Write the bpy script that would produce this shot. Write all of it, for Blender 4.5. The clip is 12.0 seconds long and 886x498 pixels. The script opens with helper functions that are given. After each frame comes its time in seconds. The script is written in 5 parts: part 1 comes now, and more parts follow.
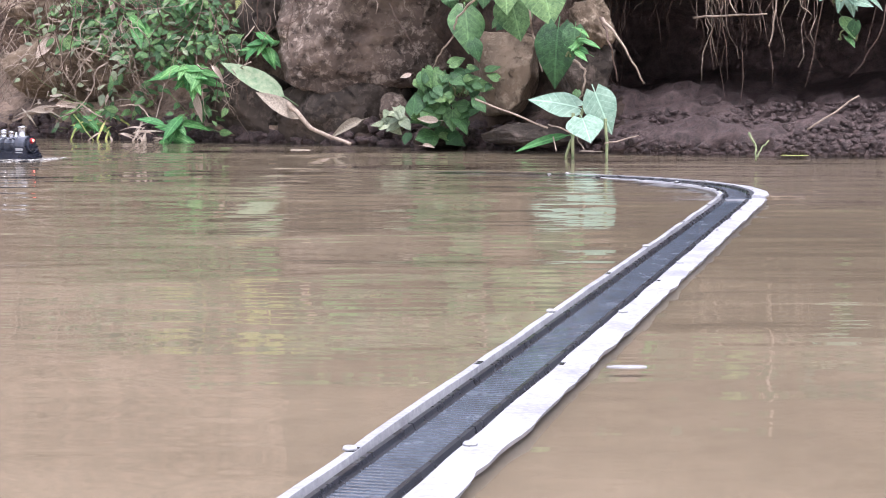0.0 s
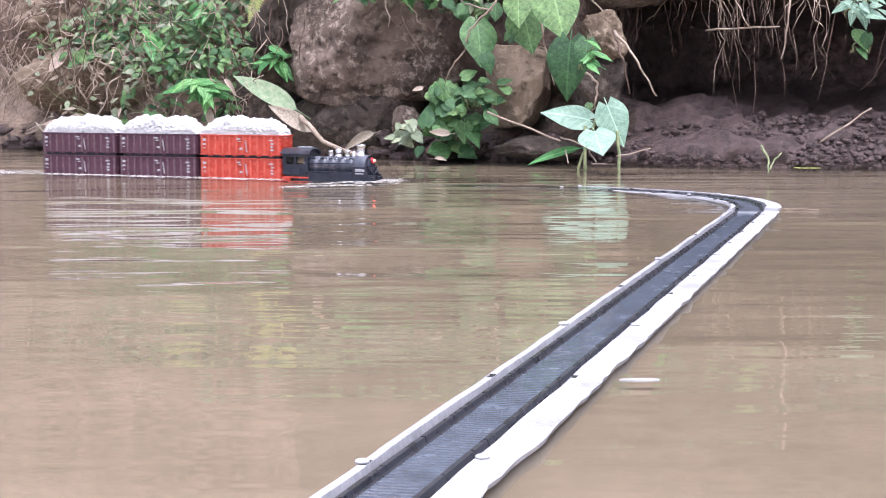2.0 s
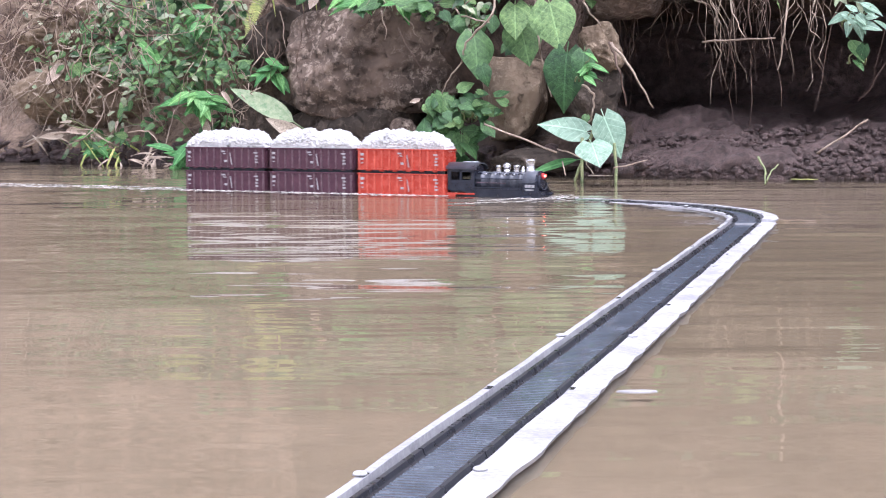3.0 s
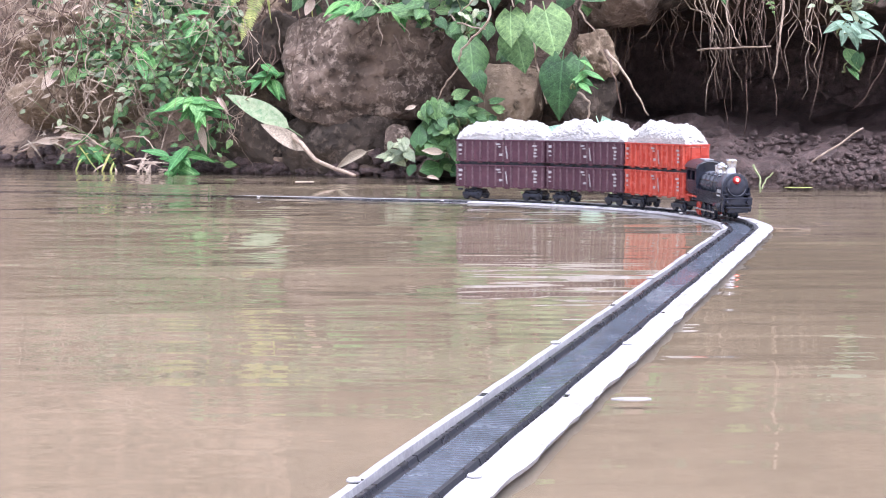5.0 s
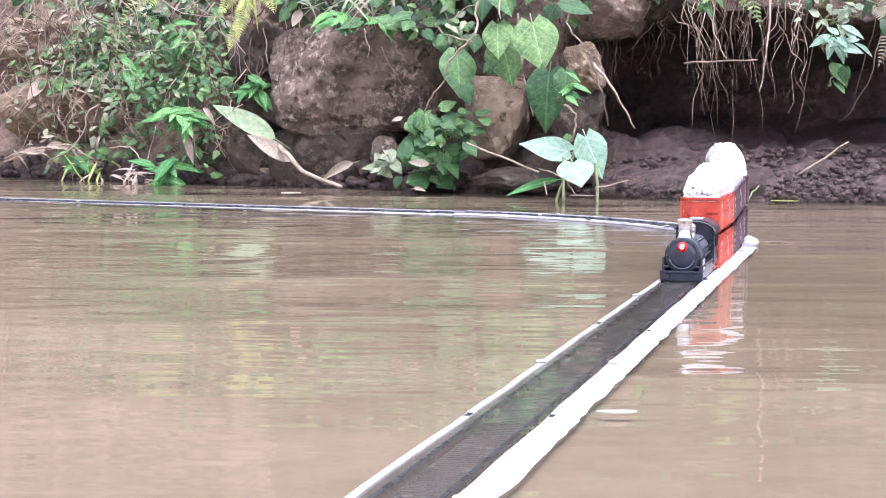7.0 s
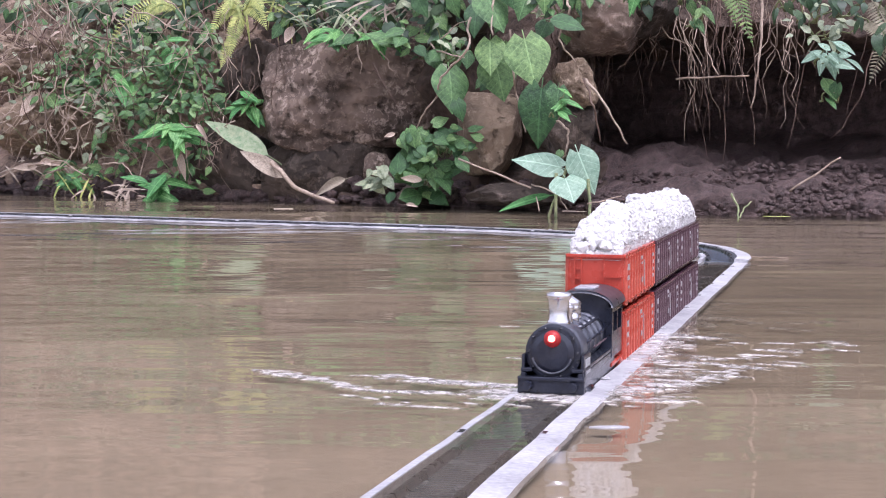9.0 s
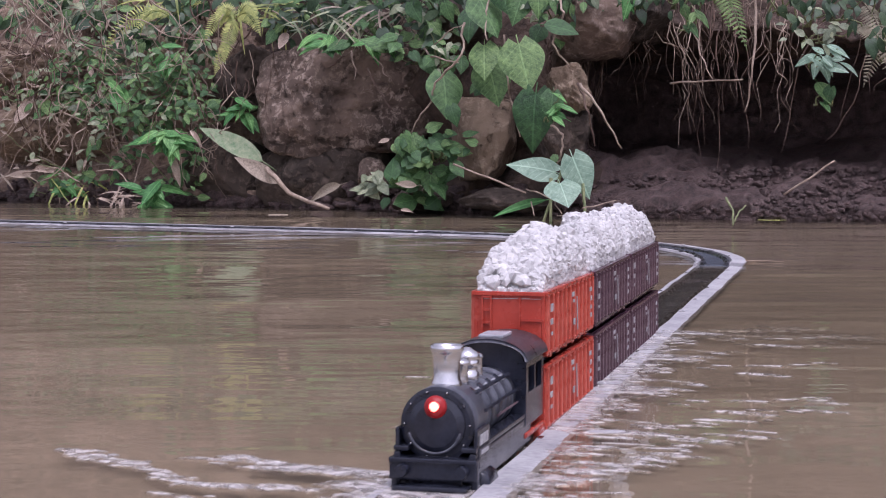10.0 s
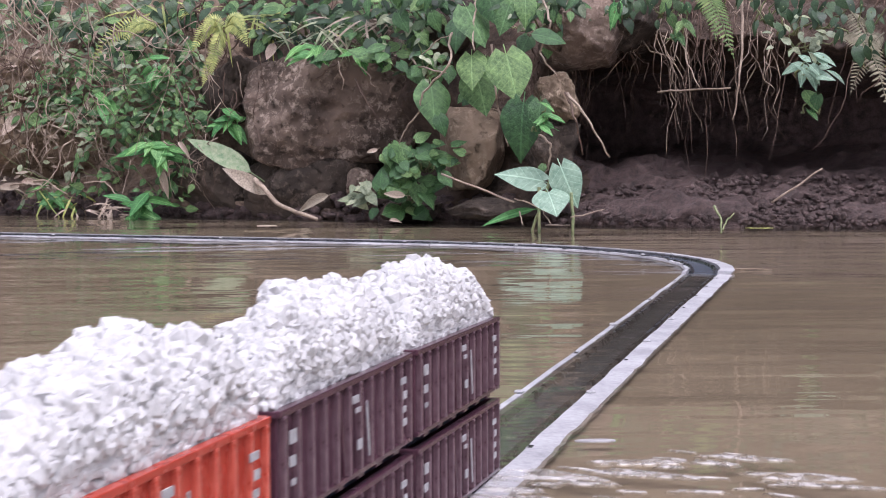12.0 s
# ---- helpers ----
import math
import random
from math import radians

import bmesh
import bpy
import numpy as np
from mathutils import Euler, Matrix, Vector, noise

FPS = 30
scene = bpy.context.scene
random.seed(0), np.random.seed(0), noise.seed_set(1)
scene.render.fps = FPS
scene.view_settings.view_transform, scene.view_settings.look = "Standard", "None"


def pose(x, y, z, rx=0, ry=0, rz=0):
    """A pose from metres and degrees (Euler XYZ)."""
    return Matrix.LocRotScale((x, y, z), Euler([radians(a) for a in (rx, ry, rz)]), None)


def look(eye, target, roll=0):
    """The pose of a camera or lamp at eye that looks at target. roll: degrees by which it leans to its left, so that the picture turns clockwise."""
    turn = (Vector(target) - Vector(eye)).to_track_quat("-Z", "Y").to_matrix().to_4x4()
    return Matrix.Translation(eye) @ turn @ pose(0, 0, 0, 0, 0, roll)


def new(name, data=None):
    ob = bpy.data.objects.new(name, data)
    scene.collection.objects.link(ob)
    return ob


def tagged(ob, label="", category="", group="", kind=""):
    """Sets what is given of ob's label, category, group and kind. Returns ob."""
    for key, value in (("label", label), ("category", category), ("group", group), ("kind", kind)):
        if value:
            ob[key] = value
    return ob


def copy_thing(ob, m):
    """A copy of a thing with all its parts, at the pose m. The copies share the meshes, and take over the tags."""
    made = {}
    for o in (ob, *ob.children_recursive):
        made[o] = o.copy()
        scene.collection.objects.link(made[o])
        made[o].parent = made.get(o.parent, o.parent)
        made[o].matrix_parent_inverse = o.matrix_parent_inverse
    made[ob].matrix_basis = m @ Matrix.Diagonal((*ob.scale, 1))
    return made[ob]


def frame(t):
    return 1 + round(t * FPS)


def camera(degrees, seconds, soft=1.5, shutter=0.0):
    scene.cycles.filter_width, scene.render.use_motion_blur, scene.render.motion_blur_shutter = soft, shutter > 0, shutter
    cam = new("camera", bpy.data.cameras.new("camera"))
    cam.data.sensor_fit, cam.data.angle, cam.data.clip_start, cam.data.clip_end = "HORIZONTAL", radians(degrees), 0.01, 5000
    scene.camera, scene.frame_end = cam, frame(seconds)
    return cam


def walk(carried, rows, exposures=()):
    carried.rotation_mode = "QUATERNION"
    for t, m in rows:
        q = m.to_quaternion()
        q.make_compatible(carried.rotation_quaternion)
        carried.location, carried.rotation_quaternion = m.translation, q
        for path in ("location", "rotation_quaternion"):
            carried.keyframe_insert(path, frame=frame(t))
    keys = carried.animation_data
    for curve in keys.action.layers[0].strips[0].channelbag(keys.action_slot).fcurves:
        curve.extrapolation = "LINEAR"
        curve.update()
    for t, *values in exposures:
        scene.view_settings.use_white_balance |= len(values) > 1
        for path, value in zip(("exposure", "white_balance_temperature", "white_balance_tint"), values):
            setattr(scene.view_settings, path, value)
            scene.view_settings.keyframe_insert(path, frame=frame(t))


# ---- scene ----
EYE = Vector((0, 0, 0.1665))


def aim(yaw, pitch, roll):
    a, b = radians(yaw), radians(pitch)
    way = Vector((-math.sin(a) * math.cos(b), math.cos(a) * math.cos(b), math.sin(b)))
    return look(EYE, EYE + way, roll)


cam = camera(28.21, 12.0, soft=1.0, shutter=0.3)
PATH = [
    (0, aim(-0.13, -5.76, 0.00)),
    (0.5, aim(-0.04, -5.69, 0.12)),
    (1, aim(0.21, -5.54, -0.32)),
    (1.5, aim(0.27, -5.45, -0.19)),
    (2, aim(0.27, -5.34, -0.08)),
    (2.5, aim(0.25, -5.18, -0.07)),
    (3, aim(0.18, -4.95, -0.20)),
    (5, aim(0.01, -4.73, 0.05)),
    (5.5, aim(-0.08, -4.60, 0.31)),
    (6, aim(-0.20, -4.50, 0.40)),
    (6.5, aim(-0.39, -4.40, 0.09)),
    (7, aim(-0.44, -4.35, 0.34)),
    (9, aim(-0.68, -3.83, 0.29)),
    (9.5, aim(-0.77, -3.73, 0.36)),
    (10, aim(-0.84, -3.66, 0.02)),
    (10.5, aim(-0.92, -3.57, 0.16)),
    (11, aim(-1.04, -3.51, -0.03)),
    (11.5, aim(-1.17, -3.45, -0.03)),
    (12, aim(-1.21, -3.34, -0.30))
]
EXPOSURES = [(0, 1.56, 5880, 21), (2.0, 1.68, 5800, 22), (2.5, 1.68, 5780, 22), (3.0, 1.56, 5800, 22), (5.5, 1.88, 5750, 23), (7.2, 1.92, 5750, 23), (8.8, 1.35, 5850, 26), (9.0, 1.24, 5850, 27),
             (9.5, 0.92, 5900, 29), (10, 0.6, 5900, 32), (10.5, 0.38, 5950, 34), (11, 0.48, 5950, 33), (11.5, 0.64, 5950, 27), (12, 0.97, 6000, 25)]
walk(cam, PATH, EXPOSURES)

# ---- light: bright overcast sky, soft high sun behind the camera ----
world = bpy.data.worlds.new("sky")
scene.world = world
world.use_nodes = True
wn = world.node_tree.nodes
sky = wn.new("ShaderNodeTexSky")
sky.sky_type = "NISHITA"
sky.sun_disc = False
sky.sun_elevation, sky.sun_rotation = radians(67), radians(160)
sky.dust_density, sky.air_density = 4.0, 1.0
grey = wn.new("ShaderNodeHueSaturation")
grey.inputs["Saturation"].default_value = 0.18
world.node_tree.links.new(sky.outputs[0], grey.inputs["Color"])
world.node_tree.links.new(grey.outputs[0], wn["Background"].inputs[0])
wn["Background"].inputs[1].default_value = 0.13
sun_data = bpy.data.lights.new("sun", "SUN")
sun_data.energy, sun_data.angle, sun_data.color = 1.2, radians(30), (1.0, 0.96, 0.9)
sun = new("sun", sun_data)
sun.matrix_world = look((1.5, -0.8, 8), (0.3, 2.4, 0))


# ---- materials ----
def mat(name, a, b, scale=20.0, fine=6.0, rough=0.6, bump=0.3, metal=0.0, island=False, rnd=0.0, thin=0.0, spec=0.4,
        dist=0.004, coat=0.0, vein=0.0):
    m = bpy.data.materials.new(name)
    m.use_nodes = True
    nt = m.node_tree
    n, l = nt.nodes, nt.links
    p = n["Principled BSDF"]
    tc = n.new("ShaderNodeTexCoord")
    n1, n2 = n.new("ShaderNodeTexNoise"), n.new("ShaderNodeTexNoise")
    n1.inputs["Scale"].default_value, n2.inputs["Scale"].default_value = scale, scale * fine
    n1.inputs["Detail"].default_value, n2.inputs["Detail"].default_value = 6, 8
    n1.inputs["Roughness"].default_value, n2.inputs["Roughness"].default_value = 0.6, 0.7
    for k in (n1, n2):
        l.new(tc.outputs["Object"], k.inputs["Vector"])
    mix = n.new("ShaderNodeMath")
    mix.operation = "MULTIPLY_ADD"
    mix.inputs[1].default_value = 0.45
    l.new(n2.outputs[0], mix.inputs[0])
    half = n.new("ShaderNodeMath")
    half.operation = "MULTIPLY"
    half.inputs[1].default_value = 0.55
    l.new(n1.outputs[0], half.inputs[0])
    l.new(half.outputs[0], mix.inputs[2])
    ramp = n.new("ShaderNodeValToRGB")
    ramp.color_ramp.elements[0].position, ramp.color_ramp.elements[1].position = 0.38, 0.62
    ramp.color_ramp.elements[0].color, ramp.color_ramp.elements[1].color = (*a, 1), (*b, 1)
    l.new(mix.outputs[0], ramp.inputs[0])
    col = ramp.outputs[0]
    if vein:
        # midrib and slanting side veins of a leaf that runs along its own y axis
        def calc(op, a, b):
            k = n.new("ShaderNodeMath")
            k.operation = op
            for i, q in enumerate((a, b)):
                if isinstance(q, float):
                    k.inputs[i].default_value = q
                else:
                    l.new(q, k.inputs[i])
            return k.outputs[0]
        xyz = n.new("ShaderNodeSeparateXYZ")
        l.new(tc.outputs["Object"], xyz.inputs[0])
        ax = calc("ABSOLUTE", xyz.outputs[0], 0.0)
        slant = calc("SUBTRACT", xyz.outputs[1], calc("MULTIPLY", ax, 0.75))
        side = calc("POWER", calc("ABSOLUTE", calc("SINE", calc("MULTIPLY", slant, 19.0), 0.0), 0.0), 0.35)
        line = calc("MAXIMUM", calc("LESS_THAN", ax, 0.016), calc("LESS_THAN", side, 0.42))
        mv = n.new("ShaderNodeMix")
        mv.data_type = "RGBA"
        l.new(calc("MULTIPLY", line, vein), mv.inputs[0])
        l.new(col, mv.inputs[6])
        mv.inputs[7].default_value = (*[min(1, c * 2.2 + 0.04) for c in b], 1)
        col = mv.outputs[2]
    if rnd:
        hs = n.new("ShaderNodeHueSaturation")
        src = n.new("ShaderNodeNewGeometry").outputs["Random Per Island"] if island else n.new("ShaderNodeObjectInfo").outputs["Random"]
        mr = n.new("ShaderNodeMapRange")
        mr.inputs["To Min"].default_value, mr.inputs["To Max"].default_value = 1 - rnd, 1 + rnd
        l.new(src, mr.inputs["Value"])
        l.new(mr.outputs[0], hs.inputs["Value"])
        mh = n.new("ShaderNodeMapRange")
        mh.inputs["To Min"].default_value, mh.inputs["To Max"].default_value = 0.5 + rnd * 0.06, 0.5 - rnd * 0.06
        l.new(src, mh.inputs["Value"])
        l.new(mh.outputs[0], hs.inputs["Hue"])
        l.new(col, hs.inputs["Color"])
        col = hs.outputs[0]
    l.new(col, p.inputs["Base Color"])
    mr = n.new("ShaderNodeMapRange")
    mr.inputs["To Min"].default_value, mr.inputs["To Max"].default_value = max(rough - 0.15, 0.03), min(rough + 0.15, 1)
    l.new(n1.outputs[0], mr.inputs["Value"])
    l.new(mr.outputs[0], p.inputs["Roughness"])
    p.inputs["Metallic"].default_value, p.inputs["Specular IOR Level"].default_value = metal, spec
    p.inputs["Coat Weight"].default_value = coat
    if bump:
        bp = n.new("ShaderNodeBump")
        bp.inputs["Strength"].default_value, bp.inputs["Distance"].default_value = bump, dist
        l.new(mix.outputs[0], bp.inputs["Height"])
        l.new(bp.outputs[0], p.inputs["Normal"])
    if thin:
        tr = n.new("ShaderNodeBsdfTranslucent")
        l.new(col, tr.inputs["Color"])
        ms = n.new("ShaderNodeMixShader")
        ms.inputs[0].default_value = thin
        l.new(p.outputs[0], ms.inputs[1])
        l.new(tr.outputs[0], ms.inputs[2])
        l.new(ms.outputs[0], n["Material Output"].inputs["Surface"])
    return m


def glow(name, color, strength):
    m = bpy.data.materials.new(name)
    m.use_nodes = True
    p = m.node_tree.nodes["Principled BSDF"]
    p.inputs["Base Color"].default_value = (*color, 1)
    p.inputs["Emission Color"].default_value, p.inputs["Emission Strength"].default_value = (*color, 1), strength
    return m


def water_material():
    """Muddy river water: cloudy body, a little see-through, glossy skin with fine wind ripples."""
    m = bpy.data.materials.new("muddy_water")
    m.use_nodes = True
    nt = m.node_tree
    n, l = nt.nodes, nt.links
    n.remove(n["Principled BSDF"])
    tc = n.new("ShaderNodeTexCoord")
    heights = None
    for scale, sx, amp, detail in ((2.6, 0.5, 0.3, 2), (15.0, 0.27, 0.22, 2), (40.0, 0.22, 0.05, 1)):
        mp = n.new("ShaderNodeMapping")
        mp.inputs["Scale"].default_value = (sx, 1.0, 1.0)
        mp.inputs["Rotation"].default_value = (0, 0, -0.03)
        l.new(tc.outputs["Object"], mp.inputs["Vector"])
        k = n.new("ShaderNodeTexNoise")
        k.inputs["Scale"].default_value, k.inputs["Detail"].default_value = scale, detail
        l.new(mp.outputs[0], k.inputs["Vector"])
        a = n.new("ShaderNodeMath")
        a.operation = "MULTIPLY_ADD"
        a.inputs[1].default_value = amp
        l.new(k.outputs[0], a.inputs[0])
        if heights:
            l.new(heights, a.inputs[2])
        else:
            a.inputs[2].default_value = 0
        heights = a.outputs[0]
    # the reach between the near shore and the line lies calmer than the open river
    xyz = n.new("ShaderNodeSeparateXYZ")
    l.new(tc.outputs["Object"], xyz.inputs[0])
    calm = n.new("ShaderNodeMapRange")
    for key, value in (("From Min", 0.3), ("From Max", 1.7), ("To Min", 0.3), ("To Max", 1.15)):
        calm.inputs[key].default_value = value
    l.new(xyz.outputs[1], calm.inputs["Value"])
    # gusts: ruffled patches between smooth ones
    gust = n.new("ShaderNodeTexNoise")
    gust.inputs["Scale"].default_value, gust.inputs["Detail"].default_value = 2.6, 3
    stretch = n.new("ShaderNodeMapping")
    stretch.inputs["Scale"].default_value = (0.55, 1.0, 1.0)
    l.new(tc.outputs["Object"], stretch.inputs["Vector"])
    l.new(stretch.outputs[0], gust.inputs["Vector"])
    patch = n.new("ShaderNodeMapRange")
    for key, value in (("From Min", 0.36), ("From Max", 0.66), ("To Min", 0.2), ("To Max", 1.9)):
        patch.inputs[key].default_value = value
    l.new(gust.outputs[0], patch.inputs["Value"])
    for factor in (calm.outputs[0], patch.outputs[0]):
        k = n.new("ShaderNodeMath")
        k.operation = "MULTIPLY"
        l.new(heights, k.inputs[0])
        l.new(factor, k.inputs[1])
        heights = k.outputs[0]
    bp = n.new("ShaderNodeBump")
    bp.inputs["Strength"].default_value, bp.inputs["Distance"].default_value = 1.0, 0.006
    l.new(heights, bp.inputs["Height"])
    # cloudy mud drifting in the water
    cl = n.new("ShaderNodeTexNoise")
    cl.inputs["Scale"].default_value, cl.inputs["Detail"].default_value = 2.2, 5
    l.new(tc.outputs["Object"], cl.inputs["Vector"])
    ramp = n.new("ShaderNodeValToRGB")
    ramp.color_ramp.elements[0].position, ramp.color_ramp.elements[1].position = 0.3, 0.7
    ramp.color_ramp.elements[0].color = (0.245, 0.213, 0.166, 1)
    ramp.color_ramp.elements[1].color = (0.305, 0.269, 0.216, 1)
    l.new(cl.outputs[0], ramp.inputs[0])
    body = n.new("ShaderNodeBsdfDiffuse")
    l.new(ramp.outputs[0], body.inputs["Color"])
    clear = n.new("ShaderNodeBsdfTransparent")
    clear.inputs["Color"].default_value = (0.9, 0.85, 0.76, 1)
    murk = n.new("ShaderNodeMixShader")
    murk.inputs[0].default_value = 0.84
    l.new(body.outputs[0], murk.inputs[1])
    l.new(clear.outputs[0], murk.inputs[2])
    skin = n.new("ShaderNodeBsdfGlossy")
    skin.inputs["Roughness"].default_value = 0.015
    l.new(bp.outputs[0], skin.inputs["Normal"])
    fr = n.new("ShaderNodeFresnel")
    fr.inputs["IOR"].default_value = 1.33
    l.new(bp.outputs[0], fr.inputs["Normal"])
    top = n.new("ShaderNodeMixShader")
    l.new(fr.outputs[0], top.inputs[0])
    l.new(murk.outputs[0], top.inputs[1])
    l.new(skin.outputs[0], top.inputs[2])
    l.new(top.outputs[0], n["Material Output"].inputs["Surface"])
    return m


WATER = water_material()
MUD = mat("river_mud", (0.248, 0.214, 0.168), (0.332, 0.29, 0.235), 4, 6, 0.7, 0.3)
SOIL = mat("damp_soil", (0.026, 0.018, 0.014), (0.12, 0.083, 0.062), 9, 7, 0.85, 1.0, dist=0.02)
DRYSOIL = mat("dry_tan_soil", (0.06, 0.041, 0.03), (0.34, 0.25, 0.185), 14, 7, 0.9, 1.0, dist=0.014)
WETMUD = mat("wet_dark_mud", (0.028, 0.019, 0.018), (0.15, 0.104, 0.096), 55, 5, 0.55, 1.0, dist=0.014)


def rock(name, dark, mid, pale, dust=0.35):
    """Weathered stone: broad tone, crisp pale crust in flecks, dark pits and a rough face."""
    m = bpy.data.materials.new(name)
    m.use_nodes = True
    n, l = m.node_tree.nodes, m.node_tree.links
    p = n["Principled BSDF"]
    tc = n.new("ShaderNodeTexCoord")
    info = n.new("ShaderNodeObjectInfo")
    shift = n.new("ShaderNodeVectorMath")
    shift.operation = "ADD"
    l.new(tc.outputs["Object"], shift.inputs[0])
    l.new(info.outputs["Location"], shift.inputs[1])

    def cloud(scale, detail, rough, lo, hi):
        k = n.new("ShaderNodeTexNoise")
        k.inputs["Scale"].default_value, k.inputs["Detail"].default_value, k.inputs["Roughness"].default_value = scale, detail, rough
        k.inputs["Distortion"].default_value = 0.4
        l.new(shift.outputs[0], k.inputs["Vector"])
        r = n.new("ShaderNodeMapRange")
        r.inputs["From Min"].default_value, r.inputs["From Max"].default_value = lo, hi
        l.new(k.outputs[0], r.inputs["Value"])
        return k.outputs[0], r.outputs[0]

    def blend(fac, a, b, amount=1.0):
        x = n.new("ShaderNodeMix")
        x.data_type = "RGBA"
        g = n.new("ShaderNodeMath")
        g.operation = "MULTIPLY"
        g.inputs[1].default_value = amount
        l.new(fac, g.inputs[0])
        l.new(g.outputs[0], x.inputs[0])
        for i, q in ((6, a), (7, b)):
            if isinstance(q, tuple):
                x.inputs[i].default_value = (*q, 1)
            else:
                l.new(q, x.inputs[i])
        return x.outputs[2]
    broad = cloud(6, 4, 0.6, 0.35, 0.65)
    crust = cloud(55, 7, 0.72, 0.5, 0.62)
    where = cloud(9, 4, 0.6, 0.38, 0.6)
    pits = cloud(38, 8, 0.75, 0.57, 0.68)
    fleck = n.new("ShaderNodeMath")
    fleck.operation = "MULTIPLY"
    l.new(crust[1], fleck.inputs[0])
    l.new(where[1], fleck.inputs[1])
    base = blend(broad[1], dark, mid)
    base = blend(crust[1], base, mid, dust)
    base = blend(fleck.outputs[0], base, pale, 0.75)
    base = blend(pits[1], base, tuple(c * 0.4 for c in dark), 0.7)
    l.new(base, p.inputs["Base Color"])
    p.inputs["Roughness"].default_value, p.inputs["Specular IOR Level"].default_value = 0.82, 0.3
    height = n.new("ShaderNodeMath")
    height.operation = "SUBTRACT"
    l.new(crust[0], height.inputs[0])
    l.new(pits[1], height.inputs[1])
    bp = n.new("ShaderNodeBump")
    bp.inputs["Strength"].default_value, bp.inputs["Distance"].default_value = 1.0, 0.009
    l.new(height.outputs[0], bp.inputs["Height"])
    l.new(bp.outputs[0], p.inputs["Normal"])
    return m


BOULDER = rock("brown_weathered_rock", (0.055, 0.04, 0.031), (0.2, 0.147, 0.114), (0.48, 0.395, 0.325), 0.5)
TANROCK = rock("tan_sandstone", (0.13, 0.094, 0.064), (0.27, 0.203, 0.142), (0.42, 0.34, 0.25), 0.45)
DARKROCK = rock("dark_damp_rock", (0.03, 0.024, 0.019), (0.085, 0.066, 0.052), (0.19, 0.15, 0.12), 0.4)
LEAF = mat("green_leaf", (0.034, 0.09, 0.03), (0.125, 0.25, 0.085), 3, 4, 0.42, 0.3, rnd=0.5, spec=0.4, thin=0.25, vein=0.22, dist=0.03)
PALELEAVES = mat("pale_grey_green_leaves", (0.13, 0.175, 0.1), (0.31, 0.355, 0.225), 3, 4, 0.42, 0.2, rnd=0.4, spec=0.45, thin=0.25)
BRIGHTLEAVES = mat("fresh_green_leaves", (0.045, 0.16, 0.045), (0.14, 0.33, 0.11), 3, 4, 0.45, 0.2, spec=0.22, vein=0.3, rnd=0.3, thin=0.3)
TARO = mat("pale_blue_green_leaf", (0.135, 0.25, 0.175), (0.29, 0.42, 0.315), 3, 4, 0.5, 0.3, thin=0.25, vein=0.3)
FERN = mat("yellow_green_fern", (0.2, 0.26, 0.07), (0.45, 0.48, 0.16), 30, 4, 0.5, 0.2, island=True, rnd=0.25, thin=0.3)
DEADLEAF = mat("withered_leaf", (0.2, 0.155, 0.115), (0.5, 0.42, 0.34), 30, 5, 0.7, 0.4, rnd=0.3, thin=0.15)
HALFDEAD = mat("yellowing_leaf", (0.10, 0.19, 0.085), (0.3, 0.34, 0.21), 12, 5, 0.55, 0.3, thin=0.2)
ROOT = mat("dry_root", (0.05, 0.03, 0.022), (0.15, 0.10, 0.075), 40, 5, 0.8, 0.5)
PALEROOT = mat("pale_bare_stick", (0.18, 0.135, 0.10), (0.4, 0.32, 0.25), 40, 5, 0.75, 0.4)
STEM = mat("green_stem", (0.1, 0.14, 0.06), (0.24, 0.26, 0.13), 40, 4, 0.6, 0.3)
FOAM = mat("white_foam_board", (0.21, 0.21, 0.225), (0.4, 0.4, 0.415), 18, 12, 0.75, 0.35, dist=0.002)
PLASTIC = mat("black_track_plastic", (0.012, 0.013, 0.017), (0.03, 0.032, 0.04), 40, 8, 0.28, 0.15, dist=0.001, spec=0.6)
WETBED = mat("wet_grey_track_bed", (0.07, 0.084, 0.106), (0.135, 0.157, 0.193), 30, 8, 0.24, 0.1, dist=0.0006, spec=0.9, coat=0.6)
RED = mat("orange_red_plastic", (0.32, 0.036, 0.022), (0.41, 0.056, 0.034), 60, 5, 0.27, 0.12, dist=0.001)
MAROON = mat("dark_maroon_plastic", (0.05, 0.021, 0.033), (0.085, 0.038, 0.053), 60, 5, 0.22, 0.12, dist=0.001)
BLACK = mat("satin_black_plastic", (0.008, 0.01, 0.018), (0.02, 0.023, 0.036), 80, 5, 0.2, 0.12, dist=0.001, spec=0.5)
GREYTOP = mat("dusty_dark_grey_plastic", (0.03, 0.034, 0.046), (0.095, 0.102, 0.125), 60, 5, 0.32, 0.1, dist=0.001)
# paler wagon plastics: on the ribs they paint the sky's sheen as colour
RED_PALE = mat("pale_red_plastic", (0.36, 0.05, 0.03), (0.52, 0.13, 0.09), 90, 5, 0.3, 0.12, dist=0.001)
MAROON_PALE = mat("pale_maroon_plastic", (0.062, 0.03, 0.041), (0.15, 0.1, 0.113), 90, 5, 0.3, 0.12, dist=0.001)
CHROME = mat("chromed_plastic", (0.62, 0.62, 0.64), (0.75, 0.75, 0.77), 60, 5, 0.22, 0.05, metal=1.0, dist=0.0005)
PALEGREY = mat("pale_grey_plastic", (0.25, 0.26, 0.29), (0.36, 0.37, 0.4), 60, 5, 0.4, 0.1, dist=0.001)
WHITE = mat("white_print", (0.22, 0.22, 0.23), (0.42, 0.42, 0.43), 300, 3, 0.6, 0.0)
